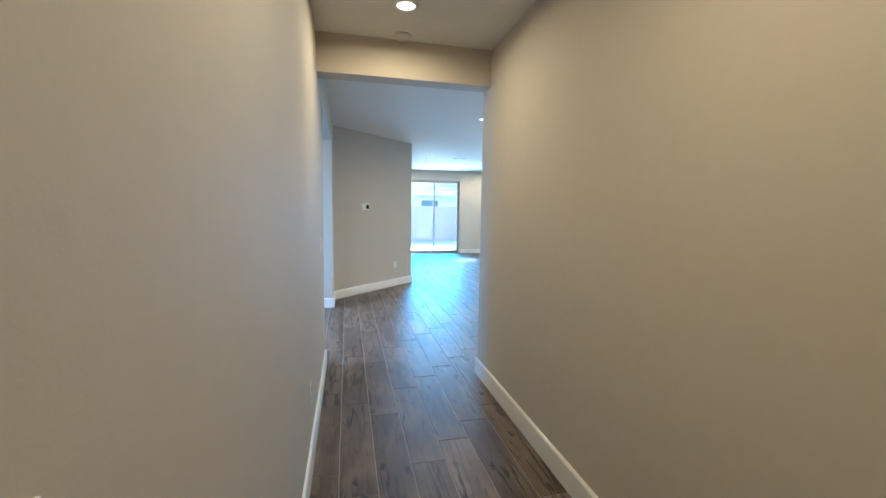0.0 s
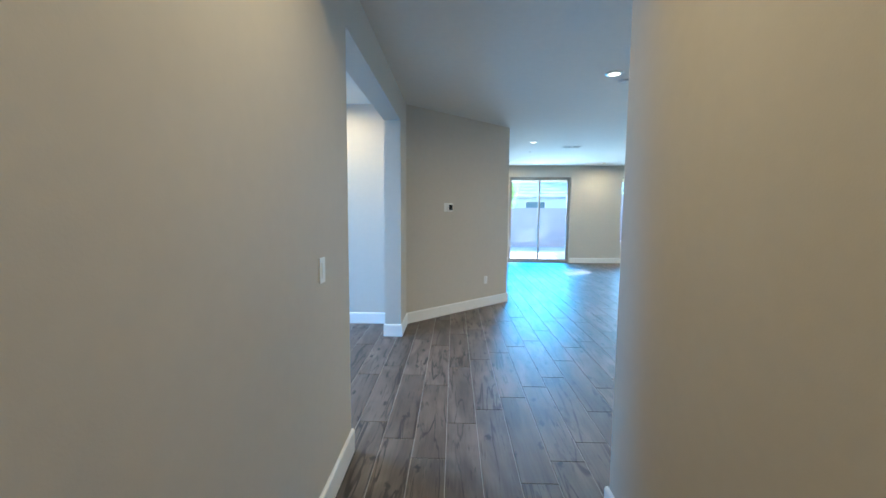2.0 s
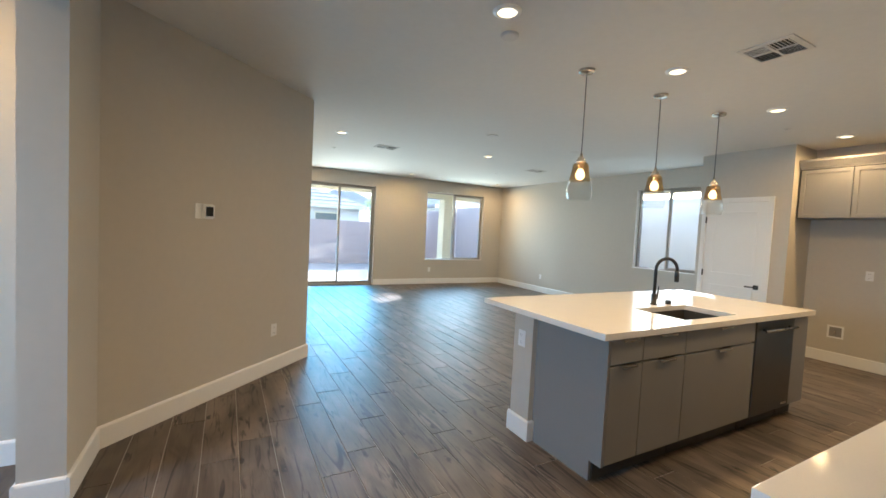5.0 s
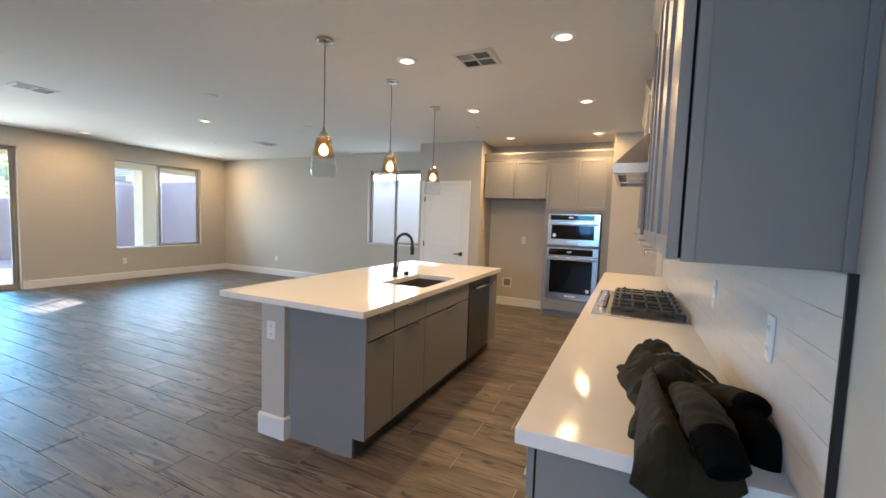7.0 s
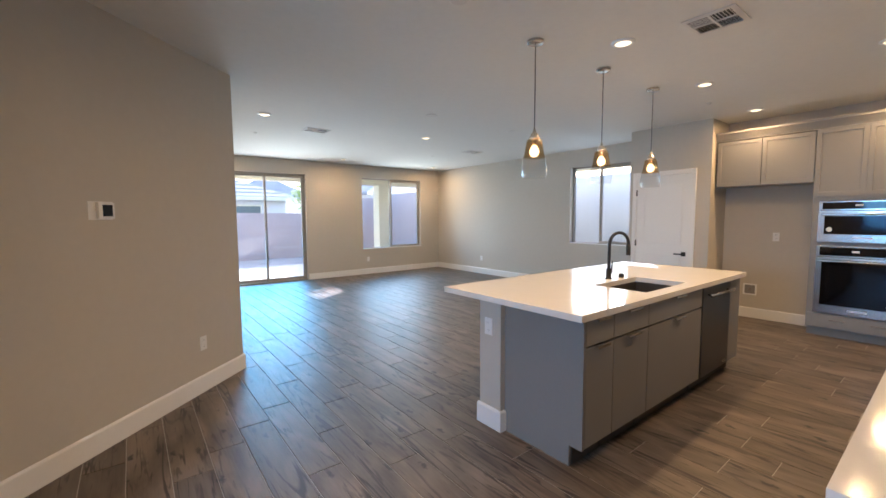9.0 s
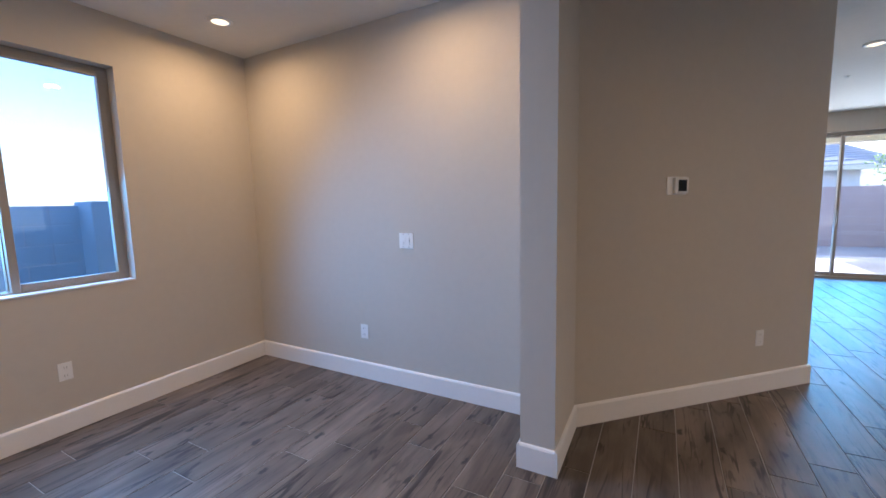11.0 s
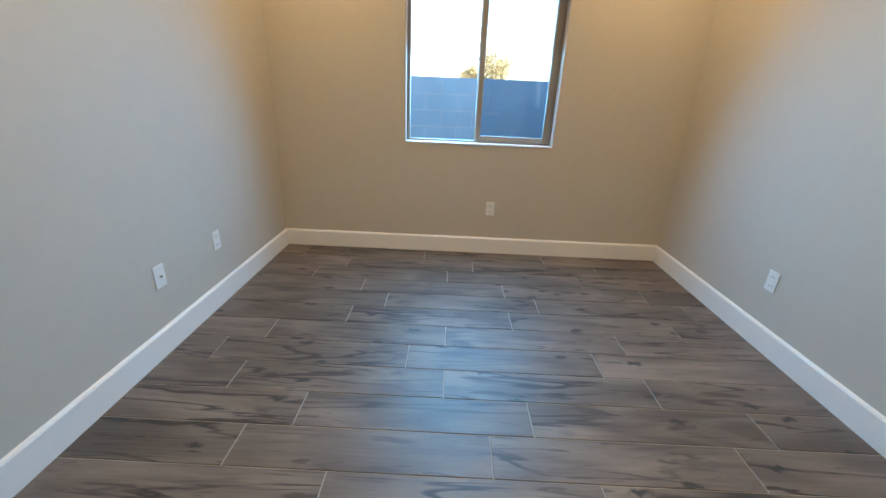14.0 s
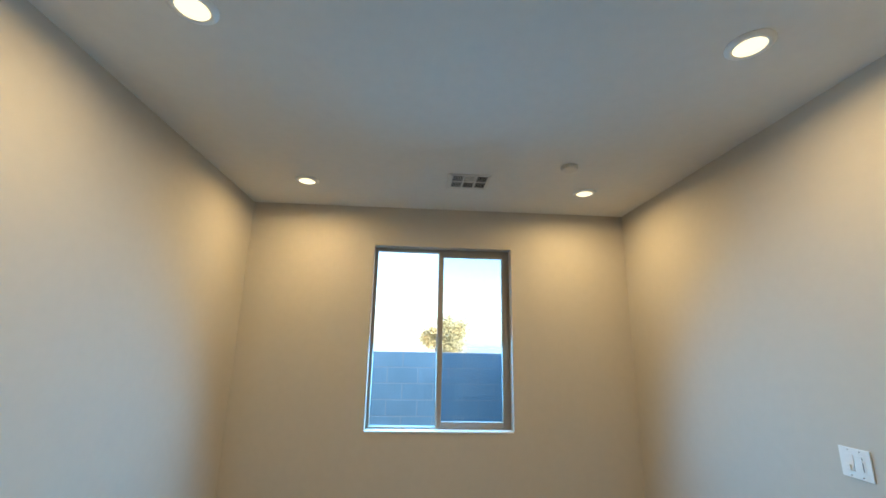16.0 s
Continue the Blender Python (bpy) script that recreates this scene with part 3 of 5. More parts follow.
def cabinet(name, m, w, h, d, fronts, label, group="", hollow=0.0, kick=0.0, pulls=True):
    """A cabinet unit whose front is at y = 0 and whose back is at y = d. fronts: (kind, x0, x1, z0, z1)."""
    c = thing(name, m, label, "cabinet", group)
    if hollow:
        bm = box(0.001, 0.022, kick, w - 0.001, d, hollow, 0.002)
        box(0.001, 0.022, hollow, w - 0.001, 0.04, h, 0.0, bm)
        part("body", bm, M_CAB, c)
    else:
        part("body", box(0.001, 0.0255, kick, w - 0.001, d, h, 0.002), M_CAB, c)
        # near-black sheet that paints the shade seen in the door gaps
        part("door_gap", box(0.006, 0.0203, kick + 0.006, w - 0.006, 0.0255, h - 0.006), M_GAPSHADE, c, "black sheet for the shade in the door gaps")
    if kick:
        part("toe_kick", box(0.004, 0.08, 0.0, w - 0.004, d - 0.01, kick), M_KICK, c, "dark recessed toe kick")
    for kind, x0, x1, z0, z1 in fronts:
        bm = shaker(x1 - x0 - 0.006, z1 - z0 - 0.008) if kind == "door" else slab(x1 - x0 - 0.006, z1 - z0 - 0.009)
        f = part("door" if kind in ("door", "flat") else "drawer_front", moved(bm, x0 + 0.003, 0.0, z0 + 0.003), M_CAB, c)
        if pulls:
            edge_pull((x0 + x1) / 2, z1 - 0.002, f, min(0.16, (x1 - x0) * 0.46))
    return c


# island: fronts face south (y = 5.50)
IY = 5.502
bases = "island cabinets"
for x0, x1, parts in ((2.535, 2.824, 1), (2.824, 3.256, 1), (3.256, 4.142, 1)):
    w = x1 - x0
    fr = [("drawer", 0, w, 0.715, 0.868)] + [("flat", k * w / parts, (k + 1) * w / parts, 0.124, 0.712) for k in range(parts)]
    cabinet("base_cabinet", pose(x0, IY, 0), w, 0.872, 0.585, fr, "grey painted island cabinet, plain drawer front over door" if w < 0.6 else "wide grey painted sink cabinet with plain front", bases, 0.0 if w < 0.6 else 0.64, kick=0.12)
cabinet("base_cabinet", pose(4.762, IY, 0), 0.263, 0.872, 0.585, [("drawer", 0, 0.263, 0.124, 0.868)], "narrow grey filler cabinet at the island end", bases, kick=0.12, pulls=False)
bm = prism([(IY, 0.122), (IY + 0.085, 0.122), (IY + 0.085, 0.0), (6.092, 0.0), (6.092, 0.874), (IY, 0.874)], 0, 0.018)
for v in bm.verts:
    v.co = (2.514 + v.co.z, v.co.x, v.co.y)
solid("end_panel", bm, M_CAB, "plain grey painted end panel of the island, notched at the toe", "panel")
bm = box(2.475, 6.094, 0.0, 5.035, 6.292, 0.874)
solid("wall_island", bm, M_WALL, kind="structure")
baseboard(2.475, 6.292 + T, 2.475, 6.094 - T, -1)
baseboard(2.475 - T, 6.094, 2.514, 6.094, -1)
baseboard(2.475 - T, 6.292, 5.035, 6.292, 1)


def island_top():
    """The quartz slab with the sink cut out of it."""
    x0, x1, y0, y1, a, b, c, d = 2.437, 5.052, 5.468, 6.648, 3.355, 4.005, 5.572, 5.968
    bm = bmesh.new()
    for z, flip in ((0.878, True), (0.917, False)):
        o = [bm.verts.new((x, y, z)) for x, y in ((x0, y0), (x1, y0), (x1, y1), (x0, y1))]
        i = [bm.verts.new((x, y, z)) for x, y in ((a, c), (b, c), (b, d), (a, d))]
        for k in range(4):
            j = (k + 1) % 4
            bm.faces.new((o[k], o[j], i[j], i[k]))
        if flip:
            lo, li = o, i
    for k in range(4):
        j = (k + 1) % 4
        bm.faces.new((lo[k], lo[j], o[j], o[k]))
        bm.faces.new((li[k], li[j], i[j], i[k]))
    edges = [e for e in bm.edges if all(v.co.z > 0.9 for v in e.verts) and len({v in o for v in e.verts}) == 1]
    bmesh.ops.bevel(bm, geom=edges, offset=0.003, segments=2, profile=0.5, affect="EDGES")
    return bm


solid("island_countertop", island_top(), M_QUARTZ, "polished white quartz island top with overhang and sink cutout", "countertop")


def sink():
    s = thing("undermount_sink", pose(3.68, 5.77, 0.0), "dark composite undermount sink in the island", "sink")
    bm = bmesh.new()
    w, d, t = 0.338, 0.211, 0.012
    for b in ((-w, -d, 0.66, w, d, 0.672), (-w, -d, 0.672, -w + t, d, 0.877), (w - t, -d, 0.672, w, d, 0.877), (-w + t, -d, 0.672, w - t, -d + t, 0.877), (-w + t, d - t, 0.672, w - t, d, 0.877)):
        box(*b, 0.0, bm)
    part("bowl", bm, M_SINK, s)
    part("drain", turned([(0, 0.6725), (0.045, 0.6725), (0.045, 0.678), (0.03, 0.676), (0, 0.674)], 24), M_STEEL, s, "steel drain", True)


sink()


def faucet():
    f = thing("kitchen_faucet", pose(3.715, 6.055, 0.917), "matte black gooseneck pull-down faucet on the island", "faucet")
    part("base", turned([(0, 0), (0.027, 0), (0.027, 0.006), (0.021, 0.010), (0.021, 0.085), (0.018, 0.09), (0, 0.09)], 24), M_BLACK, f, "", True)
    pts = [(0, 0, 0.08), (0, 0, 0.20), (0, 0, 0.28)]
    d = Vector((0.93, -0.36, 0)).normalized()
    for k in range(0, 13):
        a = math.pi * k / 12 * 1.02
        pts.append(tuple(d * (0.095 - 0.095 * math.cos(a)) + Vector((0, 0, 0.29 + 0.095 * math.sin(a)))))
    part("neck", tube(pts, 0.0135, 14), M_BLACK, f, "", True)
    e = Vector(pts[-1])
    part("spray_head", tube([e, e + Vector((0, 0, -0.03)), e + Vector((0.002, 0, -0.09))], [0.016, 0.019, 0.0175], 14), M_BLACK, f, "pull-down spray head", True)
    bm = tube([(0, 0, 0.055), (0.042, 0.0, 0.055)], 0.012, 12)
    tube([(0.040, 0, 0.055), (0.048, 0, 0.10), (0.052, 0, 0.15)], [0.007, 0.006, 0.005], 10, bm)
    part("lever", bm, M_BLACK, f, "side lever", True)


faucet()
solid("air_switch", moved(turned([(0, 0), (0.022, 0), (0.022, 0.028), (0.018, 0.034), (0, 0.035)], 20), 3.872, 6.03, 0.917), M_BLACK, "small black deck button beside the faucet", "button", smooth=True)


def dishwasher():
    w = 0.614
    d = thing("dishwasher", pose(4.145, IY - 0.006, 0), "built-in dark stainless dishwasher with bar handle", "dishwasher")
    part("body", box(0.005, 0.03, 0.12, w - 0.005, 0.58, 0.866), M_DKSTEEL, d)
    part("door", box(0.004, 0, 0.128, w - 0.004, 0.03, 0.866, 0.004), M_DKSTEEL, d, "dark brushed steel door")
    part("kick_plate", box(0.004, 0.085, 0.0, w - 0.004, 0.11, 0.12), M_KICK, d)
    bm = tube([(0.06, -0.042, 0.80), (w - 0.06, -0.042, 0.80)], 0.011, 12)
    for x in (0.10, w - 0.10):
        tube([(x, -0.042, 0.80), (x, 0.0, 0.80)], 0.008, 10, bm)
    part("handle", bm, M_STEEL, d, "round steel bar handle", True)
    part("badge", box(w - 0.13, -0.0015, 0.155, w - 0.04, 0.0, 0.172), M_STEEL, d)


dishwasher()

# run along the south wall: fronts face north (y = 4.37)
SOUTH = "cabinets along the kitchen wall"
XS = (1.652, 2.37, 3.09, 4.09, 4.77, 5.45)
for a, b in zip(XS, XS[1:]):
    w = b - a
    cabinet("base_cabinet", pose(b, 4.372, 0, 0, 0, 180), w, 0.872, 0.55, [("drawer", 0, w, 0.715, 0.868), ("door", 0, w / 2, 0.105, 0.712), ("door", w / 2, w, 0.105, 0.712)], "grey painted base cabinet under the cooktop counter", SOUTH, kick=0.10)
solid("wall_counter", box(1.617, KIT_S + 0.001, 0.874, 5.50, 4.398, 0.916, 0.003), M_QUARTZ, "polished white quartz counter along the wall", "countertop")
CAB_TOP, CAB_LOW = 2.44, 1.376


def crown(x0, x1):
    bm = bmesh.new()
    prof = [(0, 0), (0.006, 0.0), (0.012, 0.02), (0.040, 0.075), (0.046, 0.085), (0.046, 0.11), (0, 0.11)]
    ends = [[bm.verts.new((x, -o, z)) for o, z in prof] for x in (x0, x1)]
    for k in range(len(prof)):
        j = (k + 1) % len(prof)
        bm.faces.new((ends[0][k], ends[0][j], ends[1][j], ends[1][k]))
    bm.faces.new(ends[0][::-1])
    bm.faces.new(ends[1])
    return bm


for a, b in ((1.524, 2.332), (2.332, 3.14), (4.09, 4.78), (4.78, 5.47)):
    w = b - a
    c = cabinet("wall_cabinet", pose(b, 4.094, CAB_LOW, 0, 0, 180), w, CAB_TOP - CAB_LOW, 0.278, [("door", 0, w / 2, 0, CAB_TOP - CAB_LOW), ("door", w / 2, w, 0, CAB_TOP - CAB_LOW)], "tall grey shaker wall cabinet over the counter", "wall cabinets", pulls=False)
    for x in (w / 2 - 0.09, w / 2 + 0.09):
        edge_pull(x, 0.002, c.children[1], 0.1)
    part("crown", moved(crown(0, w), 0, 0.02, CAB_TOP - CAB_LOW), M_CAB, c)
# scribe strip on the cabinet's end by the wall, and the stile at its front
solid("cabinet_side_trim", box(1.519, KIT_S + 0.001, CAB_LOW, 1.5238, KIT_S + 0.018, CAB_TOP, 0.001), M_CAB, "narrow grey scribe strip on the cabinet side", "trim")
solid("cabinet_side_trim", box(1.5205, 4.046, CAB_LOW, 1.5238, 4.068, CAB_TOP, 0.001), M_CAB, "narrow grey stile on the cabinet side", "trim")

# backsplash of long tiles
SPL = thing("backsplash", pose(0, 0, 0), "pale glossy stacked tile backsplash with black metal edge", "backsplash")
part("backing", box(1.516, KIT_S + 0.0005, 0.917, 5.53, KIT_S + 0.0036, CAB_LOW - 0.002), M_SPLASH, SPL)
part("edge_trim", box(1.507, KIT_S + 0.0005, 0.917, 1.515, KIT_S + 0.013, CAB_LOW - 0.001), M_BLACK, SPL, "black metal edge strip")
part("edge_trim", box(5.531, KIT_S + 0.0005, 0.917, 5.54, KIT_S + 0.013, CAB_LOW - 0.001), M_BLACK, SPL, "black metal edge strip")


def hood():
    h = thing("range_hood", pose(3.615, KIT_S + 0.002, 0), "stainless pyramid chimney range hood", "range hood")
    w, d = 0.457, 0.452
    bm = bmesh.new()
    rings = [((-w, 0), (w, d), 1.800), ((-0.16, 0), (0.16, 0.28), 2.02)]
    vs = []
    for (a, b), (c, e), z in rings:
        vs.append([bm.verts.new((x, y, z)) for x, y in ((a, b), (c, b), (c, e), (a, e))])
    for k in range(4):
        bm.faces.new((vs[0][k], vs[0][(k + 1) % 4], vs[1][(k + 1) % 4], vs[1][k]))
    bm.faces.new(vs[1])
    bm.faces.new(vs[0][::-1])
    part("canopy", bm, M_STEEL, h)
    bm = bmesh.new()
    for b in ((-w, 0, 1.745, -w + 0.02, d, 1.799), (w - 0.02, 0, 1.745, w, d, 1.799), (-w + 0.02, d - 0.02, 1.745, w - 0.02, d, 1.799), (-w + 0.02, 0, 1.745, w - 0.02, 0.02, 1.799)):
        box(*b, 0.0, bm)
    part("rim", bm, M_STEEL, h, "bright straight steel rim")
    for x in (-0.21, 0.21):
        part("filter", box(x - 0.2, 0.05, 1.760, x + 0.2, d - 0.06, 1.772, 0.004), M_STEEL, h, "flat grease filter")
    part("chimney", box(-0.155, 0.002, 2.021, 0.155, 0.275, H - 0.001, 0.003), M_STEEL, h)
    for x in (-0.25, 0.25):
        part("lamp", turned([(0, 1.7575), (0.03, 1.7575), (0.03, 1.7595), (0, 1.7595)], 16, None, (x, d - 0.04)), M_PLATE, h)


hood()


def cooktop():
    c = thing("gas_cooktop", pose(3.597, 4.087, 0.917), "stainless gas cooktop with black cast-iron grates", "cooktop")
    w, d = 0.457, 0.256
    part("pan", box(-w, -d, 0, w, d, 0.010, 0.004), M_STEEL, c, "brushed steel tray")
    part("burner_bed", box(-w + 0.02, -d + 0.02, 0.0105, w - 0.02, d - 0.105, 0.0125), M_IRON, c, "black enamel burner bed")
    for x, y, r in ((-0.30, 0.06, 0.038), (-0.30, -0.14, 0.045), (0, -0.04, 0.055), (0.30, 0.06, 0.045), (0.30, -0.14, 0.038)):
        b = part("burner", turned([(0, 0.0127), (r * 1.25, 0.0127), (r * 1.2, 0.020), (r, 0.022), (r, 0.028), (0, 0.030)], 24, None, (x, y)), M_IRON, c, "", True)
    for k in range(3):
        cx, gw = (k - 1) * 0.289, 0.140
        bm = bmesh.new()
        y0, y1 = -d + 0.022, d - 0.108
        for b in ((cx - gw, y0, 0.036, cx - gw + 0.012, y1, 0.048), (cx + gw - 0.012, y0, 0.036, cx + gw, y1, 0.048), (cx - gw, y0, 0.036, cx + gw, y0 + 0.012, 0.048), (cx - gw, y1 - 0.012, 0.036, cx + gw, y1, 0.048), (cx - 0.006, y0, 0.038, cx + 0.006, y1, 0.052)):
            box(*b, 0.002, bm)
        for j in range(5):
            y = y0 + (y1 - y0) * (j + 0.5) / 5
            box(cx - gw, y - 0.006, 0.040, cx + gw, y + 0.006, 0.052, 0.002, bm)
        for sx in (-1, 1):
            for y in (y0 + 0.006, y1 - 0.006):
                box(cx + sx * (gw - 0.012) - 0.007, y - 0.007, 0.0127, cx + sx * (gw - 0.012) + 0.007, y + 0.007, 0.037, 0.0, bm)
            for j in range(3):
                y = y0 + (y1 - y0) * (j + 0.5) / 3
                box(cx + sx * gw - 0.006, y - 0.006, 0.040, cx + sx * gw + 0.006, y + 0.006, 0.060, 0.002, bm)
        part("grate", bm, M_IRON, c, "black cast-iron grate")
    for k in range(5):
        x = (k - 2) * 0.105
        knob = part("knob", turned([(0, 0.010), (0.026, 0.010), (0.026, 0.016), (0.020, 0.019), (0.019, 0.040), (0.016, 0.043), (0, 0.043)], 22, None, (x, d - 0.052)), M_STEEL, c, "round steel knob", True)
        part("grip", box(x - 0.004, d - 0.072, 0.043, x + 0.004, d - 0.032, 0.050, 0.002), M_STEEL, knob)


cooktop()

# ---------------------------------------------------------------- alcove with ovens
AX = 6.975
ALC = "alcove cabinets"
cabinet("wall_cabinet", pose(AX, 6.400, 1.822, 0, 0, -90), 1.022, 0.612, ALC_X - AX - 0.003, [("door", 0.02, 0.51, 0, 0.60), ("door", 0.512, 1.022, 0, 0.60)], "grey shaker double wall cabinet above the fridge space", ALC, pulls=False)


def oven_tower():
    y1, w = 5.376, 0.932
    c = thing("oven_cabinet", pose(AX, y1, 0, 0, 0, -90), "tall grey cabinet housing two wall ovens", "cabinet", ALC)
    d = ALC_X - AX - 0.003
    bm = bmesh.new()
    for b in ((0.0, 0.02, 0.10, 0.06, d, 2.434), (w - 0.10, 0.02, 0.10, w, d, 2.434), (0.06, 0.02, 0.10, w - 0.10, d, 0.285), (0.06, 0.02, 1.60, w - 0.10, d, 2.434), (0.06, d - 0.06, 0.285, w - 0.10, d, 1.60), (0.06, 0.02, 1.085, w - 0.10, d - 0.06, 1.118)):
        box(*b, 0.0, bm)
    part("body", bm, M_CAB, c)
    part("toe_kick", box(0.004, 0.08, 0, w - 0.004, d - 0.01, 0.10), M_CAB, c)
    for x0, x1 in ((0.004, 0.432), (0.434, w - 0.055)):
        f = part("door", moved(shaker(x1 - x0, 0.768), x0, 0.0, 1.658), M_CAB, c)
    f = part("drawer_front", moved(slab(w - 0.06, 0.165), 0.004, 0.0, 0.112), M_CAB, c)
    for x in (0.28, 0.62):
        part("handle", box(x - 0.07, -0.010, 0.205, x + 0.07, 0.0, 0.213, 0.002), M_NICKEL, f, "slim satin nickel pull")
    return c


oven_tower()
cr = solid("crown_moulding", crown(4.440, 6.400), M_CAB, "grey painted crown moulding along the cabinet tops", "moulding")
cr.matrix_basis = pose(AX + 0.02, 6.400 + 4.440, 2.436, 0, 0, -90)
solid("wall_filler", box(AX + 0.02, 4.437, 0.10, AX + 0.04, 4.4435, 2.434), M_CAB, "thin grey filler strip between cabinet and wall", "filler strip")


def oven(name, z0, z1, label, window, panel):
    """A wall oven: face towards -y local; x across 0.74 m."""
    w = 0.748
    o = thing(name, pose(AX - 0.006, 5.314, 0, 0, 0, -90), label, "oven")
    part("chassis", box(0.01, 0.026, z0 + 0.008, w - 0.01, 0.38, z1 - 0.008), M_DKSTEEL, o)
    zp = z1 - panel
    p = part("control_panel", box(0, 0, zp, w, 0.025, z1, 0.003), M_STEEL, o, "steel control fascia")
    part("display", box(0.03, -0.003, zp + 0.016, w - 0.08, 0.0, z1 - 0.012, 0.001), M_BLKGLASS, p, "black glass display strip")
    part("clock", box(0.30, -0.004, zp + panel * 0.45, 0.36, -0.0031, zp + panel * 0.62), M_PLATE, p, "small pale readout")
    d = part("oven_door", box(0, -0.012, z0, w, 0.025, zp - 0.006, 0.004), M_STEEL, o, "brushed steel door frame")
    a, b = window
    part("oven_window", box(0.055, -0.015, a, w - 0.075, -0.012, b, 0.001), M_BLKGLASS, d, "black glass window")
    hz = zp - 0.045
    bm = tube([(0.03, -0.06, hz), (w - 0.03, -0.06, hz)], 0.0125, 12)
    for x in (0.06, w - 0.06):
        tube([(x, -0.06, hz), (x, -0.012, hz)], 0.010, 10, bm)
    part("handle", bm, M_STEEL, d, "round steel bar handle", True)
    part("badge", box(w / 2 - 0.08, -0.0135, z0 + 0.045, w / 2 + 0.08, -0.012, z0 + 0.062), M_PLATE, d, "small pale badge")
    part("sticker", moved(turned([(0, 0), (0.026, 0), (0.026, 0.0008), (0, 0.0008)], 20), 0, 0, 0), M_PLATE, d, "round pale sticker").matrix_basis = pose(w - 0.13 if z0 < 0.5 else 0.10, -0.0155, a + 0.055, 90)
    return o


oven("wall_oven", 0.292, 1.078, "stainless built-in wall oven with black glass window", (0.39, 0.895), 0.125)
oven("microwave_oven", 1.124, 1.592, "stainless built-in microwave oven above the wall oven", (1.215, 1.425), 0.105)


# ---------------------------------------------------------------- plates, outlets, thermostat
def plate(name, m, kind, label, w=0.072, h=0.116):
    """A wall plate: x across, z up, centred, its back at y = 0 and facing -y."""
    t = thing(name, m, label, "switch" if "switch" in name else "outlet")
    part("cover_plate", box(-w / 2, -0.006, -h / 2, w / 2, -0.0005, h / 2, 0.002), M_PLATE, t)
    if kind == "outlet":
        for z in (-0.026, 0.026):
            r = part("receptacle", box(-0.017, -0.008, z - 0.017, 0.017, -0.006, z + 0.017, 0.0008), M_PLATE, t)
            for x in (-0.007, 0.007):
                part("slot", box(x - 0.001, -0.0084, z - 0.006, x + 0.001, -0.008, z + 0.007), M_SLOT, r)
    elif kind == "switch":
        n = 2 if w > 0.1 else 1
        for k in range(n):
            cx = (k - (n - 1) / 2) * 0.046
            part("rocker", box(cx - 0.017, -0.010, -0.034, cx + 0.017, -0.006, 0.034, 0.002), M_PLATE, t)
    elif kind == "dimmer":
        for cx in (-0.023, 0.023):
            part("insert", box(cx - 0.0168, -0.0075, -0.0335, cx + 0.0168, -0.006, 0.0335, 0.0006), M_PLATE, t)
            for z in (-0.048, 0.048):
                part("screw", turned([(0, 0), (0.0028, 0), (0.0028, 0.0008), (0, 0.001)], 12), M_NICKEL, t).matrix_basis = pose(cx, -0.006, z, 90)
        part("paddle", box(-0.036, -0.0125, -0.029, -0.018, -0.0075, -0.008, 0.0015), M_PLATE, t, "small white paddle")
        part("slider_slot", box(0.0285, -0.0079, -0.027, 0.0315, -0.0075, 0.027), M_SLOT, t, "dark dimmer slot")
        part("slider_tab", box(0.0265, -0.0115, 0.010, 0.0335, -0.0078, 0.020, 0.001), M_PLATE, t)
    elif kind == "coax":
        part("jack", turned([(0, 0), (0.006, 0), (0.006, 0.008), (0, 0.008)], 14), M_NICKEL, t, "threaded metal jack").matrix_basis = pose(0, -0.006, 0, 90)
    return t


def faces(direction):
    return {"-y": 0, "+x": 90, "+y": 180, "-x": -90}[direction]


for name, x, y, z, way, kind, label, w in (
    ("light_switch", HALL_W, 3.80, 1.168, "+x", "switch", "white rocker switch by the hall corner", 0.072),
    ("light_switch", HALL_W, 0.742, 1.208, "+x", "switch", "white rocker switch halfway along the hall wall", 0.072),
    ("power_outlet", HALL_W, 2.745, 0.43, "+x", "outlet", "white duplex outlet low on the hall wall", 0.072),
    ("light_switch", -1.295, DEN_N, 1.147, "-y", "dimmer", "double white wall plate with paddle switch and slide dimmer", 0.122),
    ("power_outlet", -1.730, DEN_N, 0.396, "-y", "outlet", "white duplex outlet above the baseboard", 0.072),
    ("power_outlet", DEN_W, 5.585, 0.400, "+x", "outlet", "white duplex outlet under the window", 0.072),
    ("coax_outlet", -1.425, DEN_S, 0.402, "+y", "coax", "white coax jack plate on the den wall", 0.072),
    ("power_outlet", -1.935, DEN_S, 0.407, "+y", "outlet", "white duplex outlet beside the coax plate", 0.072),
    ("power_outlet", 5.36, NORTH, 0.38, "-y", "outlet", "white duplex outlet under the wide window", 0.072),
    ("power_outlet", EAST, 11.75, 0.387, "-x", "outlet", "white duplex outlet on the living room wall", 0.072),
    ("power_outlet", ALC_X, 5.80, 1.145, "-x", "outlet", "white duplex outlet in the fridge alcove", 0.072),
    ("power_outlet", 1.868, KIT_S + 0.010, 1.175, "+y", "outlet", "white outlet on the tile backsplash", 0.050),
    ("power_outlet", 2.60, KIT_S + 0.010, 1.175, "+y", "outlet", "white outlet on the tile backsplash", 0.050),
    ("power_outlet", 5.05, KIT_S + 0.010, 1.175, "+y", "outlet", "white outlet on the tile backsplash", 0.050),
    ("power_outlet", 2.475, 6.205, 0.70, "-x", "outlet", "white outlet on the island end wall", 0.072),
):
    plate(name, pose(x, y, z, 0, 0, faces(way)), kind, label, w, 0.116)
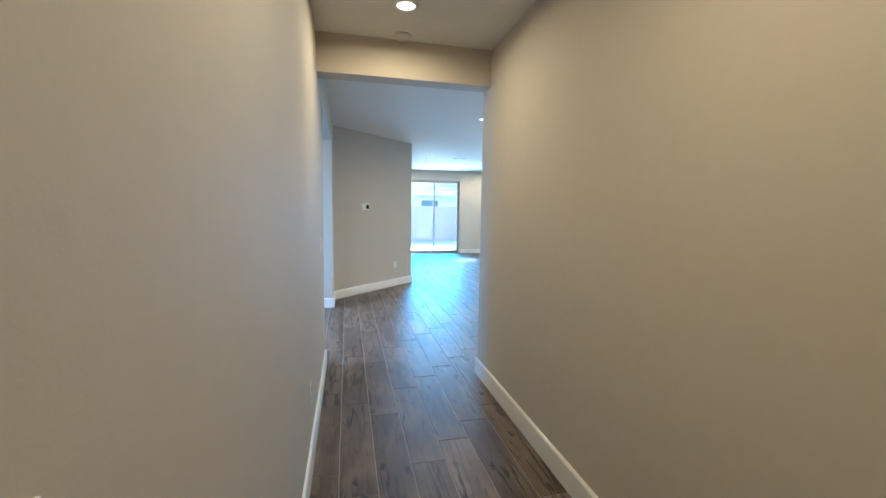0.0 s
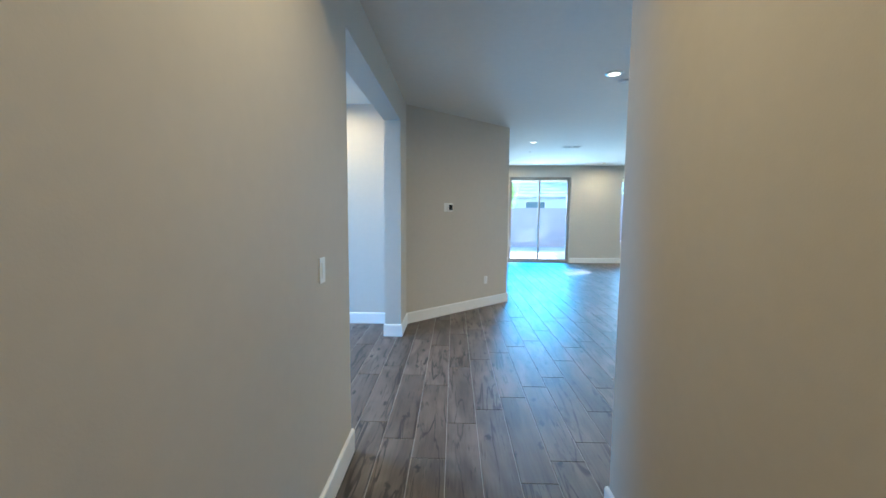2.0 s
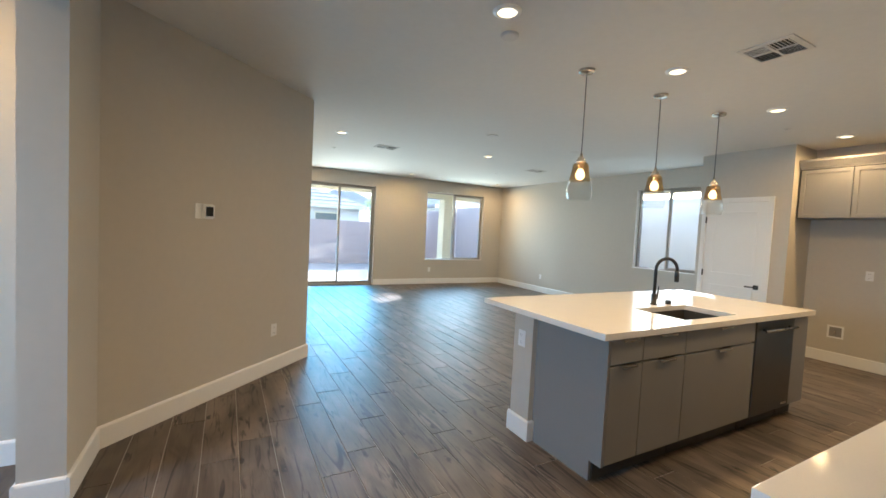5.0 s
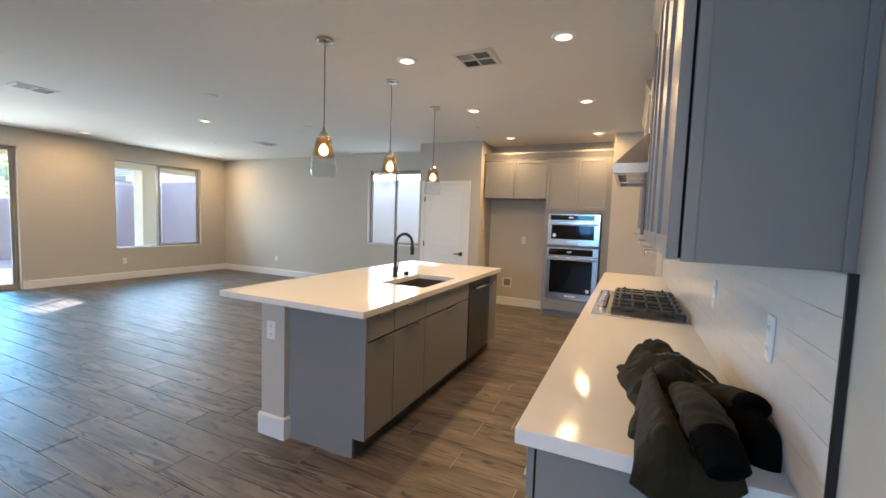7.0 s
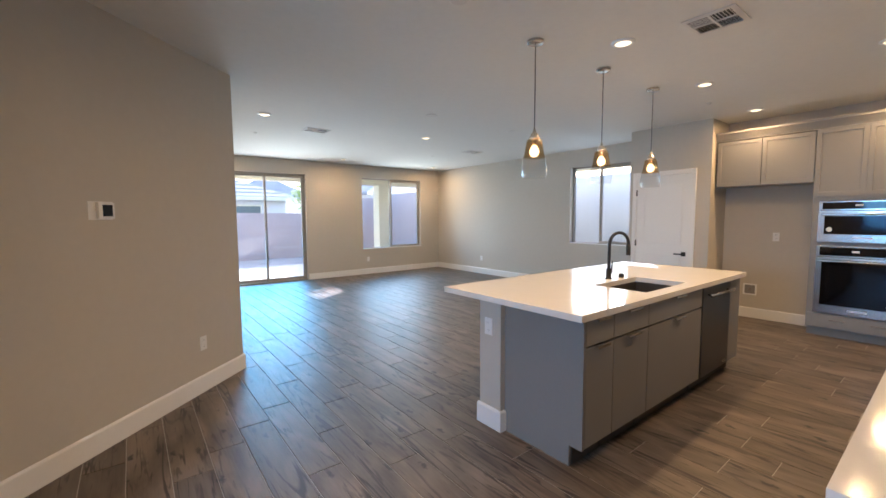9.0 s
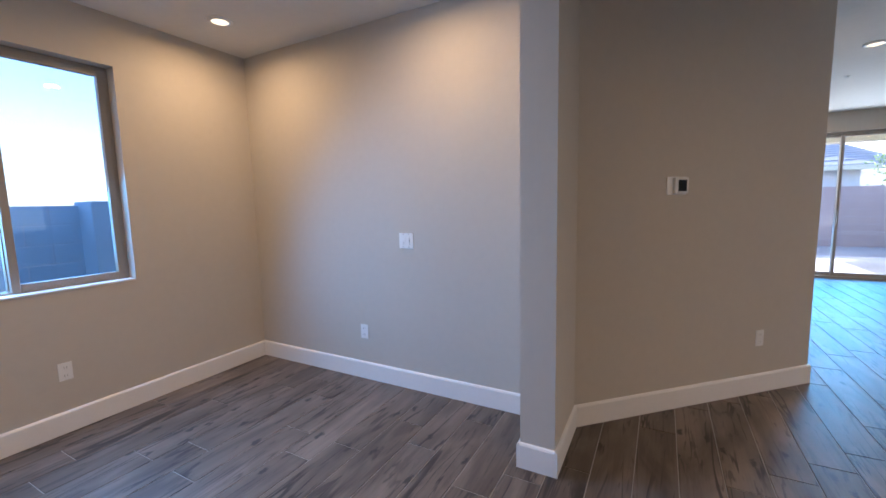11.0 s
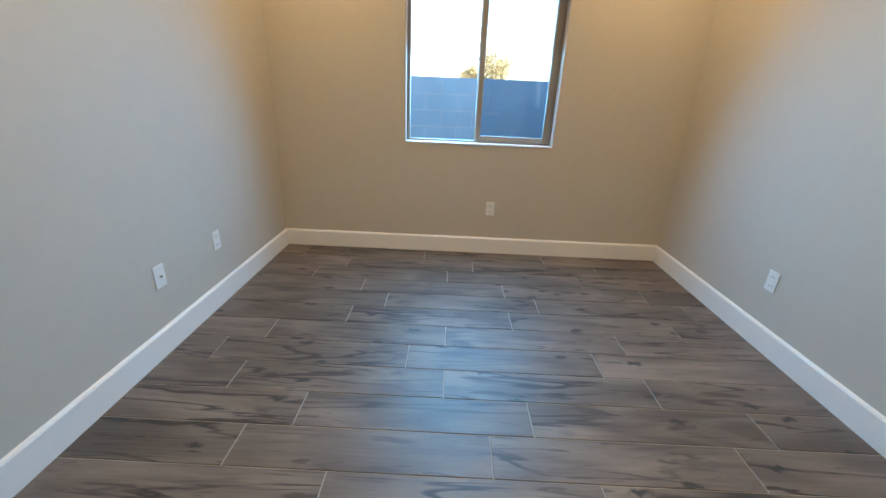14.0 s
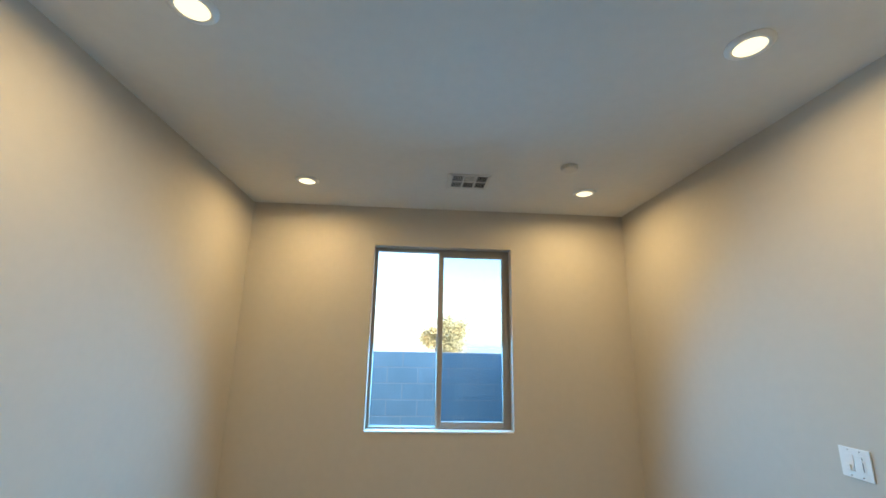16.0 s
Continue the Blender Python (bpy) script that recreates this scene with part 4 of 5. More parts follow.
ANG = math.degrees(math.atan2(CORNER[1] - DEN_N, CORNER[0] - HALL_W))
ang = lambda s, z: pose(HALL_W + s * math.cos(radians(ANG)), DEN_N + s * math.sin(radians(ANG)), z, 0, 0, ANG)  # noqa: E731
plate("power_outlet", ang(1.505, 0.407), "outlet", "white duplex outlet on the angled wall")
th = thing("thermostat", ang(0.715, 1.495), "white wall thermostat with dark screen on the angled wall", "thermostat")
part("mount_plate", box(-0.078, -0.004, -0.057, 0.078, -0.0005, 0.057, 0.002), M_PLATE, th)
part("housing", box(-0.030, -0.024, -0.050, 0.074, -0.004, 0.050, 0.004), M_PLATE, th)
part("screen", box(-0.005, -0.0255, -0.036, 0.060, -0.024, 0.036, 0.001), M_BLKGLASS, th, "dark grey display")
wb = thing("water_supply_box", pose(ALC_X, 6.06, 0.40, 0, 0, -90), "recessed white ice maker water box in the alcove", "supply box")
bm = bmesh.new()
for b in ((-0.08, -0.008, -0.08, -0.06, -0.0005, 0.08), (0.06, -0.008, -0.08, 0.08, -0.0005, 0.08), (-0.06, -0.008, -0.08, 0.06, -0.0005, -0.06), (-0.06, -0.008, 0.06, 0.06, -0.0005, 0.08)):
    box(*b, 0.002, bm)
part("box_frame", bm, M_PLATE, wb)
# flat plate in cabinet grey; the recess's shade is only in its colour
part("box_back", box(-0.06, -0.002, -0.06, 0.06, -0.0005, 0.06), M_CAB, wb, "flat grey back, toned for a shaded recess")
part("valve", tube([(0.0, -0.002, -0.02), (0.0, -0.02, -0.02), (0.0, -0.02, 0.02)], 0.008, 10), M_NICKEL, wb, "small brass valve", True)


# ---------------------------------------------------------------- ceiling fixtures
def downlight(x, y, light):
    d = thing("recessed_downlight", pose(x, y, H), "round white recessed LED ceiling light, switched on", "ceiling light", "recessed downlights")
    part("trim_ring", turned([(0.0575, -0.0005), (0.084, -0.0005), (0.084, -0.004), (0.068, -0.012), (0.0575, -0.012)], 32, closed=True), M_PLATE, d, "white trim ring", True)
    part("lens", turned([(0, -0.013), (0.050, -0.013), (0.0572, -0.009), (0.0572, -0.003), (0, -0.003)], 32), M_CAN, d, "glowing diffuser")
    lamp = new("downlight_lamp", light)
    lamp.matrix_basis = pose(x, y, H - 0.016)


LAMP = bpy.data.lights.new("downlight_lamp", "AREA")
LAMP.shape, LAMP.size, LAMP.energy, LAMP.color, LAMP.spread = "DISK", 0.13, CAN_WATTS, CAN_COLOR, radians(172)
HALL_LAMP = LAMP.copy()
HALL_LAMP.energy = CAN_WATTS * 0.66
# hall cans at y 1.20 and -1.30: unseen, added to brighten its walls
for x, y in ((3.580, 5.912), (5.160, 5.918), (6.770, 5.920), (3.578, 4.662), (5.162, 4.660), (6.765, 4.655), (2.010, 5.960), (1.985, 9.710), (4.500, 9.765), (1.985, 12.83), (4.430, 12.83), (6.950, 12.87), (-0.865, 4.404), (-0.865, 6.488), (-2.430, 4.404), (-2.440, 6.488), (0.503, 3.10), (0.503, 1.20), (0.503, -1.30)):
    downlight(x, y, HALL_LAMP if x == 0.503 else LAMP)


def pendant(x, y, z):
    """A pendant whose glass ends at height z."""
    p = thing("pendant_light", pose(x, y, z), "clear glass pendant with copper smoked top and lit bulb", "pendant light", "pendants over the island")
    top = H - z
    part("canopy", turned([(0, top - 0.0005), (0.062, top - 0.0005), (0.062, top - 0.016), (0.055, top - 0.022), (0.008, top - 0.024), (0, top - 0.024)], 28), M_NICKEL, p, "satin nickel ceiling cup", True)
    part("cord", tube([(0, 0, top - 0.02), (0.0015, 0, top * 0.7), (0, 0, 0.345)], 0.0042, 8), M_DKSTEEL, p, "thin grey cord", True)
    part("socket_cap", turned([(0, 0.362), (0.010, 0.362), (0.013, 0.335), (0.026, 0.330), (0.029, 0.312), (0.038, 0.308), (0.041, 0.292), (0.036, 0.284), (0, 0.284)], 24), M_NICKEL, p, "polished nickel socket cap", True)
    prof = [(0.034, 0.288), (0.055, 0.284), (0.060, 0.268), (0.063, 0.262), (0.062, 0.250), (0.070, 0.205), (0.079, 0.162), (0.083, 0.158), (0.083, 0.150)]
    part("smoked_top", turned(prof + [(r - 0.003, h) for r, h in prof[::-1]], 32, closed=True), M_TOPG, p, "copper smoked glass shoulder", True)
    prof = [(0.083, 0.149), (0.092, 0.105), (0.098, 0.060), (0.094, 0.025), (0.086, 0.006), (0.088, 0.0)]
    shade = part("shade", turned(prof + [(r - 0.003, h) for r, h in prof[::-1]], 32, closed=True), M_SHADE, p, "clear glass lower shade", True)
    shade.visible_shadow = False
    part("bulb", turned([(0, 0.158), (0.013, 0.160), (0.026, 0.169), (0.034, 0.183), (0.0355, 0.197), (0.031, 0.213), (0.022, 0.229), (0.015, 0.242), (0, 0.243)], 24), M_BULB, p, "warm filament bulb, lit", True)
    part("bulb_base", turned([(0, 0.2435), (0.013, 0.2435), (0.014, 0.250), (0.013, 0.283), (0, 0.283)], 20), M_NICKEL, p, "threaded metal bulb base", True)


M_TOPG = glass("smoked_copper_shade", (0.88, 0.76, 0.58), 2.0, 0.75)
for x, y in ((3.032, 6.292), (3.967, 6.300), (4.895, 6.298)):
    pendant(x, y, 1.735)


def air_vent(x, y, w, d, cols, rows, label, turn=0):
    v = thing("ceiling_vent", pose(x, y, H, 0, 0, turn), label, "ceiling vent")
    bm = bmesh.new()
    for b in ((-w / 2, -d / 2, -0.008, w / 2, -d / 2 + 0.02, -0.0005), (-w / 2, d / 2 - 0.02, -0.008, w / 2, d / 2, -0.0005), (-w / 2, -d / 2 + 0.02, -0.008, -w / 2 + 0.02, d / 2 - 0.02, -0.0005), (w / 2 - 0.02, -d / 2 + 0.02, -0.008, w / 2, d / 2 - 0.02, -0.0005)):
        box(*b, 0.0, bm)
    part("frame", bm, M_VENT, v)
    # no duct is built: its darkness is painted as this flat black plate
    part("backing", box(-w / 2 + 0.02, -d / 2 + 0.02, -0.002, w / 2 - 0.02, d / 2 - 0.02, -0.0005), M_SLOT, v, "black plate painting the duct's shade behind the louvres")
    cw, rd = (w - 0.04) / cols, (d - 0.04) / rows
    for i in range(cols):
        for j in range(rows):
            x0, y0 = -w / 2 + 0.02 + i * cw, -d / 2 + 0.02 + j * rd
            bm = bmesh.new()
            box(x0, y0, -0.0085, x0 + 0.014, y0 + rd, -0.0025, 0.0, bm)
            box(x0 + 0.014, y0, -0.0085, x0 + cw, y0 + 0.014, -0.0025, 0.0, bm)
            part("divider", bm, M_VENT, v)
            across = j != 1 if rows == 3 else (i + j) % 2 == 0
            run, long_ = (rd - 0.014, cw - 0.016) if across else (cw - 0.014, rd - 0.016)
            sign = (1 if j >= rows / 2 else -1) if across else (1 if i >= cols / 2 else -1)
            n = 6
            for k in range(n):
                bm = box(-long_ / 2, -0.0024, -0.0005, long_ / 2, 0.0024, 0.0005)
                bmesh.ops.rotate(bm, matrix=Matrix.Rotation(radians(45 * sign), 3, "X"), verts=bm.verts)
                f = 0.014 + run * (k + 0.5) / n
                if across:
                    place = (x0 + 0.015 + long_ / 2, y0 + f, -0.0052)
                else:
                    bmesh.ops.rotate(bm, matrix=Matrix.Rotation(radians(-90), 3, "Z"), verts=bm.verts)
                    place = (x0 + f, y0 + 0.015 + long_ / 2, -0.0052)
                part("slat", moved(bm, *place), M_VENT, v)
    return v


air_vent(3.742, 5.358, 0.31, 0.31, 2, 2, "square white four-way ceiling air vent")
air_vent(2.844, 10.25, 0.36, 0.26, 2, 2, "white ceiling air vent in the living room")
air_vent(6.10, 10.40, 0.36, 0.26, 2, 2, "white ceiling air vent in the living room")
air_vent(-2.325, 5.575, 0.26, 0.30, 2, 3, "white ceiling air vent near the den window")
for x, y, r, h, label, cat, grp in (
    (2.195, 6.175, 0.058, 0.022, "round white smoke detector on the ceiling", "smoke detector", "detectors"), (-2.003, 6.207, 0.055, 0.024, "round white smoke detector on the den ceiling", "smoke detector", "detectors"),
    (3.705, 8.52, 0.075, 0.008, "round white blank cover plate on the ceiling", "cover plate", "cover plates"), (5.27, 8.56, 0.075, 0.008, "round white blank cover plate on the ceiling", "cover plate", "cover plates"),
    (0.54, 3.56, 0.07, 0.02, "round white smoke detector in the hall", "smoke detector", "detectors"),
):
    solid("smoke_detector" if "smoke" in label else "ceiling_cover_plate", moved(turned([(0, -0.0005), (r, -0.0005), (r, -h * 0.6), (r * 0.86, -h), (0, -h)], 28), x, y, H), M_VENT, label, cat, grp, smooth=False)
for x, y in ((5.97, 6.16), (2.155, 10.93), (5.76, 11.30)):
    solid("sprinkler_cover", moved(turned([(0, -0.0005), (0.036, -0.0005), (0.036, -0.003), (0.022, -0.006), (0.018, -0.016), (0, -0.017)], 20), x, y, H), M_VENT, "small round white fire sprinkler cover", "sprinkler", "sprinklers")


# ---------------------------------------------------------------- the jacket on the counter
def jacket():
    j = thing("jacket", pose(1.93, 4.02, 0.917), "crumpled black olive jacket thrown over the counter end", "jacket")
    EDGE = -0.318

    def cloth(pts, rad, high, seed, step=0.005, fold=0.012, round_=0.6):
        """A heap of cloth along a line: a rounded ridge with soft creases, resting on the counter."""
        pts = [Vector((*p, 0)) for p in pts]
        x0, x1 = min(p.x - r for p, r in zip(pts, rad)) - 0.03, max(p.x + r for p, r in zip(pts, rad)) + 0.03
        y0, y1 = min(p.y - r for p, r in zip(pts, rad)) - 0.03, max(p.y + r for p, r in zip(pts, rad)) + 0.03
        x0, y0 = max(x0, EDGE + 0.004), max(y0, -0.192)
        nx, ny = int((x1 - x0) / step) + 1, int((y1 - y0) / step) + 1
        bm, grid = bmesh.new(), {}

        def height(x, y):
            best, sx, far, side = 9.0, 0.0, 0.0, 0.0
            for k in range(len(pts) - 1):
                a, b = pts[k], pts[k + 1]
                ab = b - a
                t = max(0.0, min(1.0, ((x - a.x) * ab.x + (y - a.y) * ab.y) / ab.length_squared))
                c = a + ab * t
                r = rad[k] * (1 - t) + rad[k + 1] * t
                wob = 1 + 0.20 * noise.noise(Vector((x * 12 + seed, y * 12, seed)))
                d = math.hypot(x - c.x, y - c.y) / (r * wob)
                if d < best:
                    best, far = d, high[k] * (1 - t) + high[k + 1] * t
                    sx = (k + t) * ab.length
                    side = ((x - a.x) * ab.y - (y - a.y) * ab.x) / ab.length
            if best >= 1:
                return -0.004 - 0.02 * min(1.0, best - 1) if best < 1.35 else None
            h = far * (1 - best ** 2.2) ** round_
            q = noise.noise(Vector((sx * 8 + seed, side * 20, seed * 0.7)))
            c2 = noise.noise(Vector((x * 13 + side * 10, y * 11 - x * 6, seed + 5)))
            crease = (0.32 - abs(q) * 1.7) * fold + (0.25 - abs(c2)) * fold
            return max(0.0, h + crease * min(1.0, 2.0 * (1 - best)))

        for a in range(nx):
            for b in range(ny):
                x, y = x0 + a * step, y0 + b * step
                h = height(x, y)
                if h is not None:
                    grid[a, b] = bm.verts.new((x, y, h))
        for a, b in list(grid):
            quad = [grid.get(k) for k in ((a, b), (a + 1, b), (a + 1, b + 1), (a, b + 1))]
            if all(quad):
                bm.faces.new(quad)
        for v in [v for v in bm.verts if not v.link_faces]:
            bm.verts.remove(v)
        for k in range(3):
            bmesh.ops.smooth_vert(bm, verts=[v for v in bm.verts if not v.is_boundary], factor=0.5, use_axis_x=True, use_axis_y=True, use_axis_z=True)
        return bm

    def arm(pts, rad, seed, squash=0.85, fold=0.10, opening=False):
        """A sleeve: a soft tube with cross folds; an open end is turned inwards."""
        pts = [Vector(p) for p in pts]
        n, ring = 12 * (len(pts) - 1), 28
        line, radii = [], []
        for i in range(n + 1):
            f = i / n * (len(pts) - 1)
            k = min(int(f), len(pts) - 2)
            t = f - k
            p0, p1, p2, p3 = pts[max(k - 1, 0)], pts[k], pts[k + 1], pts[min(k + 2, len(pts) - 1)]
            line.append(0.5 * (2 * p1 + (p2 - p0) * t + (2 * p0 - 5 * p1 + 4 * p2 - p3) * t * t + (3 * p1 - p0 - 3 * p2 + p3) * t ** 3))
            radii.append(rad[k] * (1 - t) + rad[k + 1] * t)
        if opening:
            d = (line[-1] - line[-2]).normalized()
            for back, k in ((0.002, 0.90), (-0.004, 0.74), (-0.030, 0.66)):
                line.append(line[n] + d * back)
                radii.append(radii[n] * k)
        bm, rings = bmesh.new(), []
        for i, (p, r) in enumerate(zip(line, radii)):
            m = min(i, n)
            d = (line[min(m + 1, n)] - line[max(m - 1, 0)]).normalized()
            side = d.cross(Vector((0, 0, 1))).normalized()
            up = side.cross(d)
            row = []
            for k in range(ring):
                a = 2 * math.pi * k / ring
                w = 1 + fold * noise.noise(Vector((m * 0.33 + seed + math.cos(a), math.sin(a) * 1.4, seed))) + fold * 0.22 * math.sin(m * 0.5 + 2.2 * math.sin(a + seed))
                v = p + r * w * (math.cos(a) * side + squash * math.sin(a) * up)
                if v.x > EDGE:
                    v.z = max(v.z, 0.001)
                row.append(bm.verts.new(v))
            rings.append(row)
        for a, b in zip(rings, rings[1:]):
            for k in range(ring):
                bm.faces.new((a[k], a[(k + 1) % ring], b[(k + 1) % ring], b[k]))
        bm.faces.new(rings[0][::-1])
        bm.faces.new(rings[-1])
        return bm

    def front():
        """The front panel: a long soft fold that runs to the counter's end and hangs over it."""
        bm = bmesh.new()
        cols, rows = 44, 50
        grid = []
        for a in range(rows + 1):
            t = a / rows
            row = []
            for b in range(cols + 1):
                u = b / cols
                w = min(1.0, t / 0.65)
                y = (0.088 - 0.125 * u) * (1 - w) + (0.106 - 0.212 * u) * w + 0.004 * math.sin(t * 7 + u * 3)
                ridge = math.exp(-((u - 0.27) / 0.20) ** 2)
                ridge2 = math.exp(-((u - 0.80) / 0.15) ** 2)
                soft = 0.007 * noise.noise(Vector((t * 2.2, u * 5, 3))) + 0.003 * math.sin(u * 17 + t * 3)
                side = min(1.0, u / 0.10)
                top = 0.004 + (0.088 * ridge * (1 - 0.22 * t) + 0.030 * ridge2 + 0.012 + soft) * (0.12 + 0.88 * side ** 0.6)
                if t < 0.68:
                    x, z = 0.05 + (EDGE - 0.05) * t / 0.68, top
                else:
                    f = (t - 0.68) / 0.32
                    low = -0.052 - 0.012 * math.sin(math.pi * u) + 0.048 * max(0.0, (u - 0.55) / 0.45) ** 2
                    x = EDGE - (0.012 + 0.034 * ridge + 0.016 * ridge2 + abs(soft)) * math.sin(min(1.0, f * 1.8) * 1.5708)
                    z = top * (1 - f ** 1.6) + low * f
                row.append(bm.verts.new((x, y, z)))
            grid.append(row)
        for a in range(rows):
            for b in range(cols):
                bm.faces.new((grid[a][b], grid[a][b + 1], grid[a + 1][b + 1], grid[a + 1][b]))
        bmesh.ops.recalc_face_normals(bm, faces=bm.faces)
        bmesh.ops.solidify(bm, geom=bm.faces[:], thickness=0.004)
        return bm

    part("body", cloth([(0.24, 0.03), (0.04, 0.0), (-0.20, -0.005)], [0.115, 0.105, 0.090], [0.060, 0.045, 0.030], 4.0), M_JACKET, j, "", True)
    part("hood", cloth([(0.47, 0.025), (0.33, 0.030), (0.20, -0.010)], [0.048, 0.100, 0.105], [0.080, 0.100, 0.092], 9.0, fold=0.034), M_JACKET, j, "bunched hood", True)
    part("hood_corner", cloth([(0.24, 0.095), (0.305, 0.132)], [0.050, 0.026], [0.050, 0.020], 2.0), M_JACKET, j, "", True)
    part("collar", cloth([(0.045, 0.078), (0.095, 0.005), (0.150, -0.090)], [0.034, 0.062, 0.040], [0.055, 0.122, 0.055], 6.0, fold=0.008, round_=0.5), M_JACKET, j, "broad turned collar", True)
    part("collar_flap", cloth([(0.27, -0.035), (0.18, -0.095), (0.10, -0.142)], [0.070, 0.058, 0.032], [0.090, 0.074, 0.040], 13.0, fold=0.014), M_JACKET, j, "turned collar flap with a zip edge", True)
    part("front_panel", front(), M_JACKET, j, "smooth front panel hanging over the counter end", True)
    part("hem_corner", cloth([(-0.12, 0.085), (-0.215, 0.098)], [0.022, 0.016], [0.030, 0.020], 8.0), M_JACKET, j, "", True)
    part("lining", cloth([(-0.03, -0.130), (-0.13, -0.156), (-0.185, -0.166)], [0.052, 0.052, 0.038], [0.070, 0.095, 0.090], 11.0, fold=0.010), M_LINING, j, "black lining spread towards the wall", True)
    s1 = part("sleeve", arm([(0.0, -0.020, 0.060), (-0.13, -0.032, 0.084), (-0.235, -0.040, 0.088), (-0.310, -0.050, 0.076)], [0.034, 0.046, 0.050, 0.047], 3.0), M_JACKET, j, "", True)
    part("cuff", arm([(-0.300, -0.048, 0.078), (-0.338, -0.056, 0.064), (-0.368, -0.066, 0.044)], [0.047, 0.046, 0.041], 1.0, fold=0.03, opening=True), M_LINING, s1, "black ribbed cuff", True)
    s2 = part("sleeve", arm([(0.06, -0.070, 0.050), (-0.020, -0.122, 0.076), (-0.092, -0.156, 0.092)], [0.032, 0.036, 0.034], 7.0), M_JACKET, j, "", True)
    part("cuff", arm([(-0.084, -0.152, 0.091), (-0.106, -0.159, 0.095), (-0.126, -0.162, 0.096)], [0.034, 0.034, 0.031], 2.0, fold=0.03, opening=True), M_LINING, s2, "black ribbed cuff", True)
    part("zip_pull", tube([(0.155, -0.080, 0.080), (0.115, -0.108, 0.066), (0.080, -0.136, 0.040)], 0.0035, 8), M_STEEL, j, "pale metal zip", True)


jacket()
bag = new("plastic_wrapper", mesh_of("plastic_wrapper", tube([(2.10, 4.055, 1.024), (2.115, 4.02, 1.030), (2.135, 3.985, 1.022), (2.15, 3.955, 1.006)], [0.012, 0.017, 0.016, 0.010], 10, None, 0.35), M_CLEAR, True))
tagged(bag, "small clear plastic wrapper lying on the jacket", "wrapper")


# ---------------------------------------------------------------- outdoors
solid("ground", box(-400, -400, -0.45, 400, 400, -0.14), M_DIRT, "bare tan gravel yard reaching to the horizon", "ground", kind="structure")
solid("patio_slab", box(0.4, 13.76, -0.139, 8.6, 17.2, -0.03, 0.01), M_CONC, "pale concrete patio slab", "patio", kind="structure")
cover = thing("patio_cover", pose(0, 0, 0), "cream stucco patio roof on square columns", "patio cover")
part("soffit", box(0.2, 13.757, 2.80, 9.58, 17.1, 2.92), M_STUCCO, cover)
part("beam", box(0.2, 16.25, 2.50, 9.58, 16.60, 2.799, 0.01), M_STUCCO, cover, "stucco beam")
# unseen east beam, soffit run out to it: added to cut the sun patch
part("beam", box(9.26, 13.757, 2.50, 9.58, 16.249, 2.799, 0.01), M_STUCCO, cover, "stucco beam")
# unseen overhang, added to shorten the sun patch on the island top
solid("roof_eave", box(7.821, 0.0, 2.42, 8.60, 13.4, 2.60, 0.01), M_STUCCO, "unseen stucco eave added to trim the side window's sunlight", "eave", kind="structure")
# columns 2.15 and 9.36 are unseen additions; 2.15 was placed to block sun
for x in (2.15, 7.38, 9.36):
    part("column", box(x - 0.22, 16.22, -0.03, x + 0.22, 16.62, 2.499, 0.012), M_STUCCO, cover, "square stucco column")


def block_wall(name, m, length, courses, label, parts_from, parts_to, bw=0.406, bh=0.203, thick=0.2, block=None, mortar=None):
    """A block wall along local x, its face at y = 0; blocks between the two places are parts, the rest is joined."""
    w = thing(name, m, label, "block wall")
    part("mortar_core", box(0, 0.003, 0, length, thick - 0.003, courses * bh - 0.004), mortar or M_MORTAR, w)
    one = mesh_of("block", box(0.005, 0.0, 0.005, bw - 0.005, thick, bh - 0.005, 0.004), block or M_BLOCK)
    rest = bmesh.new()
    for c in range(courses):
        x = -(c % 2) * bw / 2
        while x < length:
            a, b = max(0, x), min(length, x + bw)
            if x >= parts_from and x + bw <= parts_to and a == x and b == x + bw:
                o = new("block", one)
                o.parent = w
                o.matrix_basis = pose(x, 0, c * bh)
            elif b - a > 0.05:
                box(a + 0.005, 0, c * bh + 0.005, b - 0.005, thick, c * bh + bh - 0.005, 0.0, rest)
            x += bw
    tagged(part("block_courses", rest, block or M_BLOCK, w), kind="stuff")
    return w


block_wall("block_wall", pose(-5.40, 13.0, -0.14, 0, 0, -90), 14.0, 8, "grey concrete block yard wall outside the small room", 5.0, 10.4)
block_wall("block_wall", pose(-9.0, 20.6, -0.14), 16.9, 8, "grey concrete block wall behind the back yard", 0, 0, 0.406, 0.222, 0.2, M_BLOCK2, M_MORTAR2)
block_wall("block_wall", pose(10.2, 20.6, -0.14, 0, 0, -90), 6.9, 13, "tall grey concrete block wall beside the back yard", 0, 0, block=M_BLOCK2, mortar=M_BLOCK2)
block_wall("block_wall", pose(10.2, 13.7, -0.14, 0, 0, -90), 14.0, 13, "tall concrete block wall along the side yard, paled for window glare", 2.0, 8.5, block=M_BLOCK3, mortar=M_BLOCK3)
block_wall("block_wall", pose(7.92, 20.6, -0.14), 2.27, 11, "taller grey concrete block wall at the yard corner", 0, 0, 0.406, 0.222, 0.2, M_BLOCK2, M_BLOCK2)
solid("block_pilaster", box(-5.30, 6.55, -0.14, -4.90, 7.45, 1.52, 0.01), M_BLOCK, "square block pilaster by the side wall", "pilaster")


